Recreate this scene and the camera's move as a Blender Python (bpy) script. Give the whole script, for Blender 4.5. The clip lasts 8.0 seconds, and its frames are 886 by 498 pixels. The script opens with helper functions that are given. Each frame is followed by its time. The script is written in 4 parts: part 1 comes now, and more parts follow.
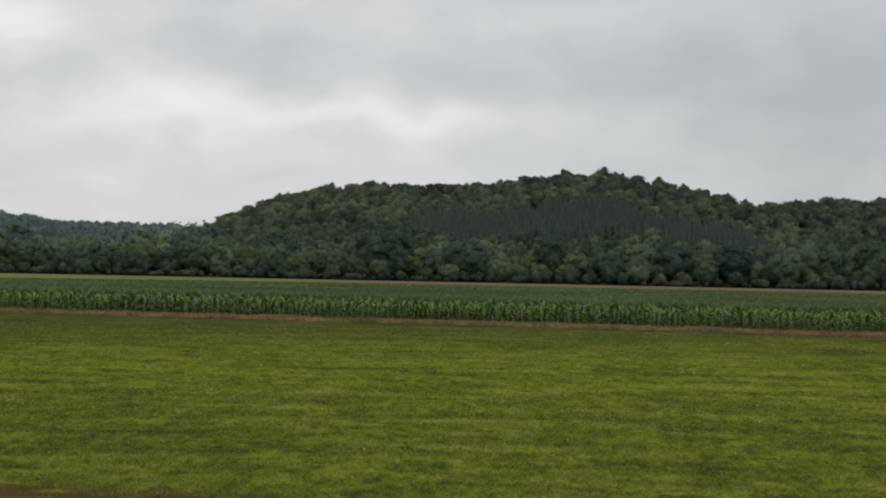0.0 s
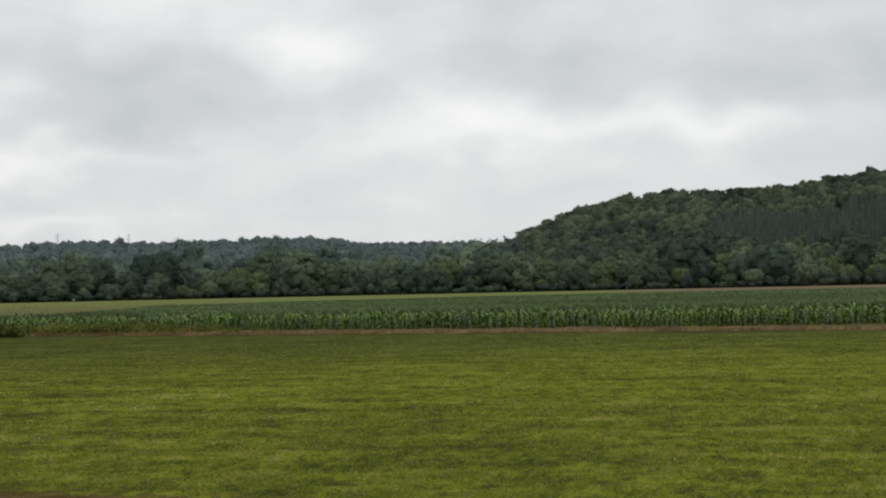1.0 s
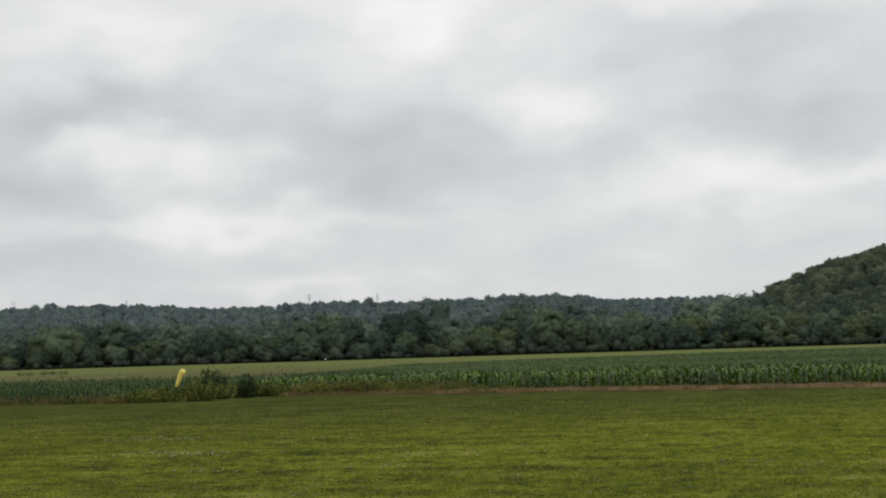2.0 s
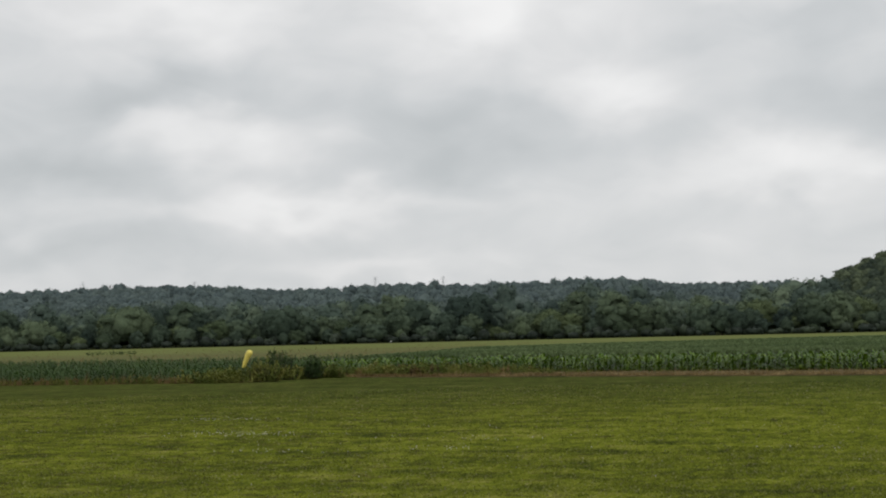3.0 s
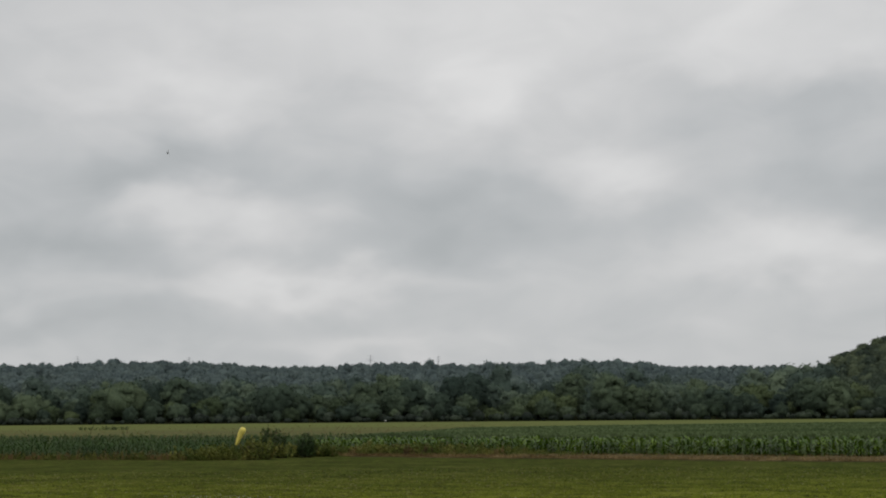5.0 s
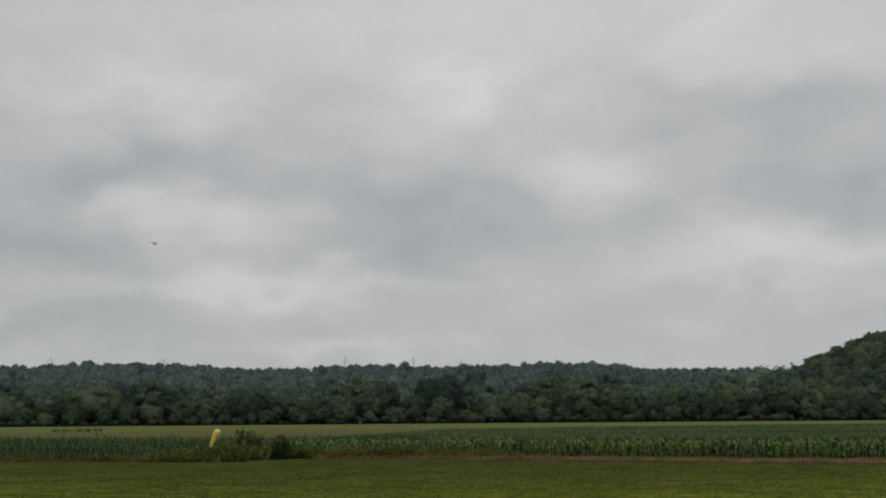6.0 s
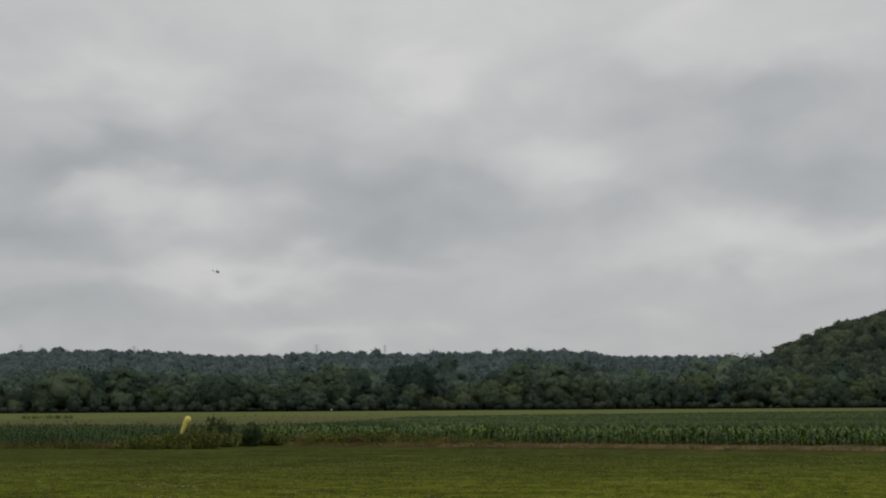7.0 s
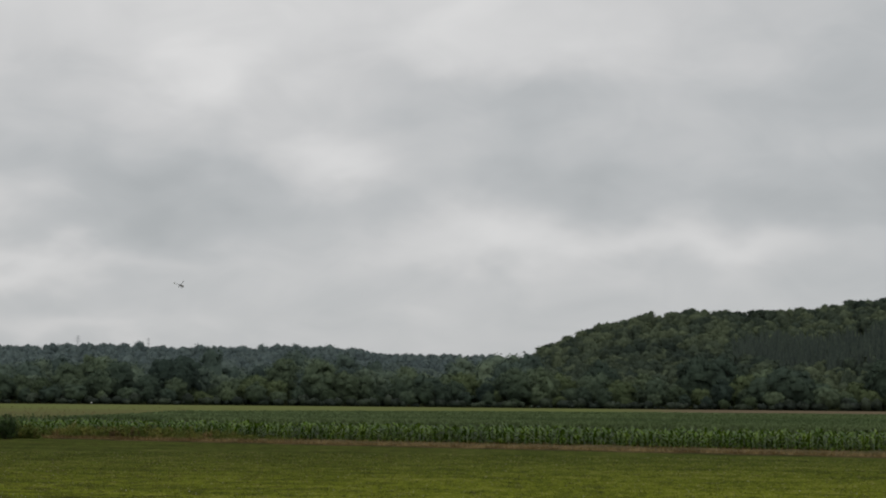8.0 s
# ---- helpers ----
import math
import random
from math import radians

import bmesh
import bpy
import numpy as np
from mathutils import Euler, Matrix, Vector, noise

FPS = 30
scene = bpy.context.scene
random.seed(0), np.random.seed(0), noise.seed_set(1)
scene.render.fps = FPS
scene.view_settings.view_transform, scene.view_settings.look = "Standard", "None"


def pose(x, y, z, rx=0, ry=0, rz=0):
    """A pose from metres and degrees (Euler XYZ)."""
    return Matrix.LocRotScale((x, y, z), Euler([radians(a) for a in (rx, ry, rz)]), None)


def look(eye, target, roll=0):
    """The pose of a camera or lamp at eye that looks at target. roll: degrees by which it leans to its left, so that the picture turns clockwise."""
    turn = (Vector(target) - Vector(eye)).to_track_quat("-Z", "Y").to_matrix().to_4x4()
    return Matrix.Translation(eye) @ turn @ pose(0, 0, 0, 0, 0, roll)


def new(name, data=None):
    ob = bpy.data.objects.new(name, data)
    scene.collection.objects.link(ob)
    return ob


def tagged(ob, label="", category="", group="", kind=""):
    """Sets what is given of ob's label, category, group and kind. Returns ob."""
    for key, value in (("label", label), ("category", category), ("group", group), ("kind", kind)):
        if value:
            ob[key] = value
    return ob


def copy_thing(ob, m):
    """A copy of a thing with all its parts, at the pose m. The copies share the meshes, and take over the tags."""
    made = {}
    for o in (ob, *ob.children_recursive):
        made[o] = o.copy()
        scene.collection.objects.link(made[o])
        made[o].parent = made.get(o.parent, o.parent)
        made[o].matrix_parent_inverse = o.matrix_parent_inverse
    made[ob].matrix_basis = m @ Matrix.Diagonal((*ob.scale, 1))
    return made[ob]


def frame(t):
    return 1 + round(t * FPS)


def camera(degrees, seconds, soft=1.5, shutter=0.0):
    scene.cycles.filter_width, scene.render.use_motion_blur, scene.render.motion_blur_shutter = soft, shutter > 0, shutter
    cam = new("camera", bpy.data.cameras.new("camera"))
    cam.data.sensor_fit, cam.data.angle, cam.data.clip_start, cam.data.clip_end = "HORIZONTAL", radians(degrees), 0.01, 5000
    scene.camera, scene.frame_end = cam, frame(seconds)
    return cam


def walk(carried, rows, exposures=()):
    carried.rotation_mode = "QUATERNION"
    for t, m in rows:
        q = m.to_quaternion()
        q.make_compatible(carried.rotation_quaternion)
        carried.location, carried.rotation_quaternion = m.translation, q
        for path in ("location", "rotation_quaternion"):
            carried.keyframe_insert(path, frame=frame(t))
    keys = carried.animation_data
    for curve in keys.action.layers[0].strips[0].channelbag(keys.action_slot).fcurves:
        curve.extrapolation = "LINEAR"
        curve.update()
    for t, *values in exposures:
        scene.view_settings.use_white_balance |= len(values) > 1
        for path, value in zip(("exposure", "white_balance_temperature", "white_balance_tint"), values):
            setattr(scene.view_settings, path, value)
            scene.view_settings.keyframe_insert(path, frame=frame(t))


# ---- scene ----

EYE = 1.8


def aim(yaw, pitch, roll):
    """Camera pose: yaw to the left, pitch up and roll, on a standing person's height."""
    return Matrix.Translation((0, 0, EYE)) @ pose(0, 0, 0, 0, 0, yaw) @ pose(0, 0, 0, 90 + pitch) @ pose(0, 0, 0, 0, 0, roll)


# ---------------------------------------------------------------- camera
cam = camera(30.2, 8.0, soft=2.0)
PATH = [
    (0.0, 0.63, 0.99, 1.17), (0.1, -0.31, 0.92, 0.70), (0.2, -0.75, 0.96, 0.20), (0.3, -0.40, 0.91, -0.20), (0.4, 1.29, 0.92, -0.50),
    (0.5, 3.65, 0.74, -0.69), (0.6, 5.33, 0.89, -0.79), (0.7, 6.88, 1.05, -0.90), (0.8, 8.69, 1.02, -1.01), (0.9, 9.91, 1.26, -1.11),
    (1.0, 11.09, 1.40, -1.22), (1.1, 12.31, 1.60, -1.34), (1.2, 13.21, 1.83, -1.46), (1.3, 14.24, 2.13, -1.58), (1.4, 15.01, 2.29, -1.71),
    (1.5, 15.83, 2.50, -1.83), (1.6, 16.51, 2.67, -1.81), (1.7, 17.28, 2.98, -1.80), (1.8, 18.08, 3.20, -1.79), (1.9, 19.13, 3.40, -1.77),
    (2.0, 19.59, 3.61, -1.76), (2.1, 20.37, 3.74, -1.75), (2.2, 20.96, 3.85, -1.75), (3.3, 22.02, 2.91, -1.25), (3.4, 22.11, 2.98, -1.18),
    (3.5, 22.37, 3.13, -1.11), (3.6, 22.71, 3.30, -1.03), (3.7, 23.01, 3.51, -0.95), (3.8, 23.18, 3.81, -0.87), (3.9, 23.41, 4.14, -0.79),
    (4.0, 23.31, 4.58, -0.71), (4.1, 22.95, 5.04, -0.75), (4.2, 22.54, 5.20, -0.79), (4.3, 22.29, 5.23, -0.82), (4.4, 22.38, 5.36, -0.86),
    (4.5, 22.24, 5.43, -0.90), (4.6, 22.25, 5.57, -0.81), (4.7, 22.32, 5.65, -0.72), (4.8, 22.23, 5.70, -0.64), (4.9, 21.93, 5.77, -0.55),
    (5.0, 21.74, 5.85, -0.46), (5.1, 21.56, 5.95, -0.48), (5.2, 21.31, 5.97, -0.55), (6.3, 20.80, 5.89, -0.39), (6.4, 20.74, 5.86, -0.33),
    (6.5, 20.62, 5.80, -0.27), (6.6, 20.70, 5.79, -0.29), (6.7, 20.34, 5.73, -0.31), (6.8, 20.42, 5.68, -0.33), (6.9, 20.08, 5.58, -0.36),
    (7.0, 19.88, 5.46, -0.38), (7.1, 19.42, 5.42, -0.30), (7.2, 18.96, 5.32, -0.22), (7.3, 18.36, 5.24, -0.14), (7.4, 17.84, 5.18, -0.05),
    (7.5, 16.88, 5.11, 0.03), (7.6, 15.99, 5.13, 0.13), (7.7, 15.32, 5.13, 0.23), (7.8, 14.14, 5.08, 0.33), (7.9, 12.82, 5.23, 0.43),
    (8.0, 11.80, 5.35, 0.53),
]
EXPOSE = [(0.0, -0.05), (0.5, 0.06), (1.0, 0.09), (1.5, 0.04), (2.0, 0.0), (3.5, -0.05), (4.5, -0.18), (5.0, -0.35), (6.5, -0.56), (7.5, -0.52), (8.0, -0.38)]
walk(cam, [(t, aim(a, b, c)) for t, a, b, c in PATH], EXPOSE)


# ---------------------------------------------------------------- node helpers
class Nodes:
    """Short hand for building a node tree."""

    def __init__(self, tree):
        self.tree = tree
        tree.nodes.clear()

    def add(self, kind, **inputs):
        node = self.tree.nodes.new(kind)
        for key, value in inputs.items():
            self.put(node.inputs[key.replace("_", " ")], value)
        return node

    def put(self, socket, value):
        if isinstance(value, bpy.types.NodeSocket):
            self.tree.links.new(value, socket)
        else:
            socket.default_value = value

    def math(self, op, a, b=0.0, c=0.0):
        node = self.tree.nodes.new("ShaderNodeMath")
        node.operation = op
        for socket, value in zip(node.inputs, (a, b, c)):
            self.put(socket, value)
        return node.outputs[0]

    def noise(self, vector, scale, detail=4.0, rough=0.55, warp=0.0):
        node = self.tree.nodes.new("ShaderNodeTexNoise")
        for key, value in (("Vector", vector), ("Scale", scale), ("Detail", detail), ("Roughness", rough), ("Distortion", warp)):
            self.put(node.inputs[key], value)
        return node.outputs["Fac"]

    def ramp(self, fac, *stops):
        node = self.tree.nodes.new("ShaderNodeValToRGB")
        self.put(node.inputs[0], fac)
        ramp = node.color_ramp
        while len(ramp.elements) < len(stops):
            ramp.elements.new(0.5)
        for element, (at, col) in zip(ramp.elements, stops):
            element.position = at
            element.color = (*col, 1) if len(col) == 3 else col
        return node.outputs[0]

    def step(self, value, low, high, a=0.0, b=1.0):
        node = self.tree.nodes.new("ShaderNodeMapRange")
        node.interpolation_type = "SMOOTHSTEP"
        for socket, v in zip(node.inputs, (value, low, high, a, b)):
            self.put(socket, v)
        return node.outputs[0]

    def mix(self, fac, a, b, blend="MIX"):
        node = self.tree.nodes.new("ShaderNodeMix")
        node.data_type, node.blend_type = "RGBA", blend
        self.put(node.inputs[0], fac)
        self.put(node.inputs[6], a if isinstance(a, bpy.types.NodeSocket) else (*a, 1))
        self.put(node.inputs[7], b if isinstance(b, bpy.types.NodeSocket) else (*b, 1))
        return node.outputs[2]

    def mapped(self, vector, scale=(1, 1, 1), turn=0.0):
        node = self.tree.nodes.new("ShaderNodeMapping")
        self.put(node.inputs["Vector"], vector)
        node.inputs["Scale"].default_value = scale
        node.inputs["Rotation"].default_value = (0, 0, turn)
        return node.outputs[0]


def material(name):
    mat = bpy.data.materials.new(name)
    mat.use_nodes = True
    return mat, Nodes(mat.node_tree)


def surface(n, color, rough=0.7, bump=None, strength=0.3, distance=0.02, metal=0.0, spec=0.3, through_light=None):
    """Close a material: a principled surface, with light passing through leaves where asked."""
    out = n.add("ShaderNodeOutputMaterial")
    bsdf = n.add("ShaderNodeBsdfPrincipled", Base_Color=color if isinstance(color, bpy.types.NodeSocket) else (*color, 1), Roughness=rough, Metallic=metal)
    bsdf.inputs["Specular IOR Level"].default_value = spec
    if bump is not None:
        b = n.add("ShaderNodeBump", Strength=strength, Distance=distance, Height=bump)
        n.put(bsdf.inputs["Normal"], b.outputs[0])
    shader = bsdf.outputs[0]
    if through_light:
        trans = n.add("ShaderNodeBsdfTranslucent", Color=color if isinstance(color, bpy.types.NodeSocket) else (*color, 1))
        mixed = n.add("ShaderNodeMixShader", Fac=through_light)
        n.put(mixed.inputs[1], shader)
        n.put(mixed.inputs[2], trans.outputs[0])
        shader = mixed.outputs[0]
    n.put(out.inputs[0], shader)


# ---------------------------------------------------------------- sky and sun
def overcast_sky():
    """An overcast sky: a clear sky hidden by a ceiling of cloud whose folds lie flatter towards the horizon."""
    world = bpy.data.worlds.new("overcast_sky")
    world.use_nodes = True
    scene.world = world
    n = Nodes(world.node_tree)
    way = n.add("ShaderNodeTexCoord").outputs["Generated"]
    parts = n.add("ShaderNodeSeparateXYZ", Vector=way)
    x, y, z = parts.outputs
    up = n.math("MAXIMUM", z, 0.0)
    az = n.math("MULTIPLY", n.math("ARCTAN2", n.math("MULTIPLY", x, -1.0), y), 57.296)
    el = n.math("MULTIPLY", n.math("ARCSINE", z), 57.296)
    # folds of the cloud ceiling, drawn out sideways, and rounder puffs on them
    sheet = n.add("ShaderNodeCombineXYZ", X=n.math("MULTIPLY", az, 0.085), Y=n.math("MULTIPLY", el, 0.22), Z=0.0).outputs[0]
    heaps = n.add("ShaderNodeCombineXYZ", X=n.math("MULTIPLY", az, 0.30), Y=n.math("MULTIPLY", el, 0.55), Z=3.7).outputs[0]
    folds = n.noise(sheet, 1.0, 3.0, 0.5, 0.4)
    puffs = n.noise(heaps, 1.0, 3.5, 0.5, 0.6)
    warp_a = n.math("MULTIPLY", n.math("SUBTRACT", n.noise(heaps, 0.7, 3.0, 0.45, 0.0), 0.5), 8.0)
    warp_e = n.math("MULTIPLY", n.math("SUBTRACT", n.noise(n.mapped(heaps, (1, 1, 1), 1.1), 0.9, 3.0, 0.45, 0.0), 0.52), 3.6)
    a, e = n.math("ADD", az, warp_a), n.math("ADD", el, warp_e)
    total = n.math("ADD", n.math("MULTIPLY", n.math("SUBTRACT", folds, 0.5), 0.20), n.math("MULTIPLY", n.math("SUBTRACT", puffs, 0.5), 0.26))
    for ca, ce, wa, we, amount in CLOUDS:
        da = n.math("DIVIDE", n.math("SUBTRACT", a, ca), wa)
        de = n.math("DIVIDE", n.math("SUBTRACT", e, ce), we)
        r2 = n.math("ADD", n.math("MULTIPLY", da, da), n.math("MULTIPLY", de, de))
        total = n.math("ADD", total, n.math("MULTIPLY", n.math("EXPONENT", n.math("MULTIPLY", r2, -1.0)), amount))
    tone = n.ramp(n.math("ADD", total, 0.5), (0.15, (0.455, 0.482, 0.494)), (0.42, (0.592, 0.610, 0.621)), (0.60, (0.724, 0.727, 0.730)), (0.85, (0.878, 0.874, 0.870)))
    # an overcast sky grows brighter towards its top
    gain = n.math("ADD", n.math("MULTIPLY", n.step(z, 0.25, 0.95), SKY_TOP), SKY_LOW)
    cloud = n.add("ShaderNodeBackground", Color=tone, Strength=gain)
    sky = n.add("ShaderNodeTexSky")
    sky.sky_type, sky.sun_disc, sky.sun_elevation, sky.sun_rotation = "NISHITA", False, radians(52), radians(-150)
    clear = n.add("ShaderNodeBackground", Color=sky.outputs[0], Strength=0.06)
    both = n.add("ShaderNodeMixShader", Fac=0.94)
    n.put(both.inputs[1], clear.outputs[0])
    n.put(both.inputs[2], cloud.outputs[0])
    n.put(n.add("ShaderNodeOutputWorld").inputs[0], both.outputs[0])


# azimuth to the left, elevation, half widths in degrees, lightness
CLOUDS = [
    (31.0, 11.3, 2.8, 1.0, 0.24), (20.4, 11.5, 2.2, 1.2, 0.24), (16.5, 8.5, 2.6, 1.0, 0.26), (29.6, 6.8, 2.0, 0.9, 0.24), (26.6, 4.5, 5.6, 0.5, 0.22),
    (23.9, 2.5, 3.9, 0.5, 0.14), (10.0, 12.8, 3.0, 1.6, 0.12), (31.2, 8.4, 3.3, 0.9, -0.22), (35.2, 5.9, 3.9, 1.2, -0.22), (22.4, 6.8, 3.8, 1.6, -0.24),
    (34.6, 3.2, 4.3, 0.7, -0.16), (9.6, 10.2, 2.8, 1.1, -0.14), (10.5, 5.4, 4.8, 0.9, 0.26), (6.2, 7.5, 2.8, 0.9, -0.14), (-1.5, 11.3, 3.9, 2.2, -0.14),
    (-2.5, 7.3, 4.5, 1.0, -0.18), (2.5, 5.6, 3.6, 0.8, 0.20), (-10.3, 6.6, 4.5, 2.0, -0.14), (-14.0, 5.0, 8.0, 6.0, -0.28), (18.0, 13.8, 18.0, 3.0, 0.22),
]
SKY_LOW, SKY_TOP = 1.08, 0.25
overcast_sky()
sun = new("sun", bpy.data.lights.new("sun", "SUN"))
sun.data.energy, sun.data.angle, sun.data.color = 0.55, radians(30), (1.0, 0.97, 0.92)
sun.matrix_world = look((0, 0, 50), (-15, 26, 0))


# ---------------------------------------------------------------- materials
def leaf_material(name, dark, mid, light, patch=0.08, own="island", rough=0.6, through_light=0.18, spec=0.2, grainy=8.0, relief=0.0):
    """Foliage: tone drifts over the stand, from plant to plant and from leaf to leaf."""
    mat, n = material(name)
    where = n.add("ShaderNodeNewGeometry")
    drift = n.noise(where.outputs["Position"], patch, 3.0)
    broad = n.noise(where.outputs["Position"], patch * 0.22, 2.0)
    tone = n.math("ADD", n.math("ADD", n.math("MULTIPLY", drift, 0.30), n.math("MULTIPLY", n.math("SUBTRACT", broad, 0.25), 0.60)), n.math("MULTIPLY", where.outputs["Random Per Island"], 0.08))
    if own == "island":
        cell = n.tree.nodes.new("ShaderNodeTexVoronoi")
        n.put(cell.inputs["Vector"], where.outputs["Position"])
        n.put(cell.inputs["Scale"], patch * 1.6)
        each = n.add("ShaderNodeSeparateXYZ", Vector=cell.outputs["Color"]).outputs[0]
    elif own == "object":
        each = n.add("ShaderNodeObjectInfo").outputs["Random"]
    else:
        node = n.add("ShaderNodeAttribute")
        node.attribute_name = own
        each = node.outputs["Fac"]
    tone = n.math("ADD", n.math("SUBTRACT", tone, 0.05), n.math("MULTIPLY", each, 0.52))
    color = n.ramp(tone, (0.25, dark), (0.52, mid), (0.82, light))
    grain = n.noise(where.outputs["Position"], patch * grainy, 4.0, 0.7)
    shade = n.ramp(grain, (0.32, (0.80, 0.80, 0.82)), (0.5, (1.0, 1.0, 1.0)), (0.68, (1.2, 1.2, 1.16)))
    surface(n, n.mix(1.0, color, shade, "MULTIPLY"), rough, bump=grain, strength=0.6, distance=relief, spec=spec, through_light=through_light)
    return mat


# blue of the hazy air is put into the tree leaf colours
LEAF_FRONT = leaf_material("tree_leaves", (0.055, 0.081, 0.066), (0.093, 0.130, 0.089), (0.158, 0.206, 0.120), 0.09, "object", 0.8, 0.3, 0.05, 9.0, 0.2)
LEAF_PALE = leaf_material("pale_tree_leaves", (0.075, 0.105, 0.065), (0.105, 0.143, 0.075), (0.154, 0.194, 0.092), 0.09, "object", 0.8, 0.3, 0.05, 9.0, 0.2)
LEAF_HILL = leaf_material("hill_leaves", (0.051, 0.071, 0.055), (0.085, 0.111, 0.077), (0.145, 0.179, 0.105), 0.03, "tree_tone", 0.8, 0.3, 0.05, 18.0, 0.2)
PINE = leaf_material("pine_needles", (0.045, 0.058, 0.049), (0.054, 0.070, 0.058), (0.065, 0.084, 0.065), 0.05, "tree_tone", 0.8, 0.15, 0.05, 16.0, 0.2)
# haze painted into the leaf colour: paler from valley to slope to ridge
LEAF_HAZE_VALLEY = leaf_material("valley_haze_leaves", (0.070, 0.099, 0.087), (0.111, 0.153, 0.121), (0.187, 0.240, 0.157), 0.03, "tree_tone", 0.8, 0.3, 0.05, 18.0, 0.2)
LEAF_HAZE_SLOPE = leaf_material("slope_haze_leaves", (0.094, 0.126, 0.121), (0.129, 0.169, 0.152), (0.179, 0.227, 0.183), 0.02, "tree_tone", 0.8, 0.3, 0.05, 26.0, 0.2)
LEAF_HAZE_FAR = leaf_material("far_haze_leaves", (0.120, 0.158, 0.159), (0.145, 0.190, 0.184), (0.170, 0.218, 0.204), 0.012, "tree_tone", 0.8, 0.3, 0.05, 40.0, 0.2)
# much darker than the crowns, so the foot of the wood stays dark
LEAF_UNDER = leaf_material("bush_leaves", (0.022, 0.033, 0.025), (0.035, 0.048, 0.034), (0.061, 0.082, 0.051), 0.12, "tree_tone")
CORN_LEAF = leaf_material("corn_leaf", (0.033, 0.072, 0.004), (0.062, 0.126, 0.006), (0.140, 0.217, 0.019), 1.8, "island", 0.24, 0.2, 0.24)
# same corn further back: sky sheen on its leaf tops is put into the colour
CORN_FAR_SHEEN = leaf_material("corn_canopy", (0.097, 0.137, 0.058), (0.117, 0.161, 0.068), (0.139, 0.185, 0.080), 0.05, "island", 0.75, 0.3, 0.08, 30.0)
CROP_LEAF = leaf_material("young_crop_leaf", (0.025, 0.050, 0.012), (0.040, 0.077, 0.019), (0.069, 0.113, 0.032), 0.4, "island", 0.6, 0.2, 0.10)
WEED_LEAF = leaf_material("weed_leaf", (0.069, 0.096, 0.017), (0.130, 0.159, 0.028), (0.233, 0.225, 0.054), 0.9)
SHRUB_LEAF = leaf_material("shrub_leaf", (0.031, 0.060, 0.018), (0.047, 0.083, 0.023), (0.078, 0.117, 0.034), 0.8)
BROWN_LEAF = leaf_material("withered_leaf", (0.066, 0.046, 0.018), (0.104, 0.074, 0.030), (0.150, 0.108, 0.046), 0.8)
STRAW = leaf_material("dry_grass", (0.13, 0.085, 0.032), (0.21, 0.145, 0.056), (0.32, 0.235, 0.105), 0.7)


def plain(name, color, rough=0.5, metal=0.0, spread=0.12, scale=6.0):
    mat, n = material(name)
    where = n.add("ShaderNodeTexCoord").outputs["Object"]
    worn = n.noise(where, scale, 5.0)
    low, high = [c * (1 - spread) for c in color], [min(1, c * (1 + spread)) for c in color]
    surface(n, n.ramp(worn, (0.3, low), (0.7, high)), rough, bump=worn, strength=0.1, distance=0.005, metal=metal, spec=0.4)
    return mat


BARK = plain("bark", (0.085, 0.070, 0.055), 0.9, 0, 0.35, 2.0)
STEEL = plain("galvanised_steel", (0.34, 0.36, 0.37), 0.5, 0.6)
SOCK = plain("yellow_nylon", (0.82, 0.68, 0.15), 0.65)
BLACK = plain("black_plastic", (0.025, 0.025, 0.028), 0.45)
CANOPY = plain("painted_canopy", (0.07, 0.06, 0.03), 0.3)
CARBON = plain("carbon_fibre", (0.035, 0.035, 0.038), 0.4)
WHITE = plain("white_paint", (0.75, 0.75, 0.72), 0.5)
STALK = plain("corn_stalk", (0.11, 0.16, 0.05), 0.5, 0, 0.25, 3.0)
PETAL = plain("clover_white", (0.58, 0.57, 0.50), 0.7)

SLOPE = 0.27  # the field edges run at this slant


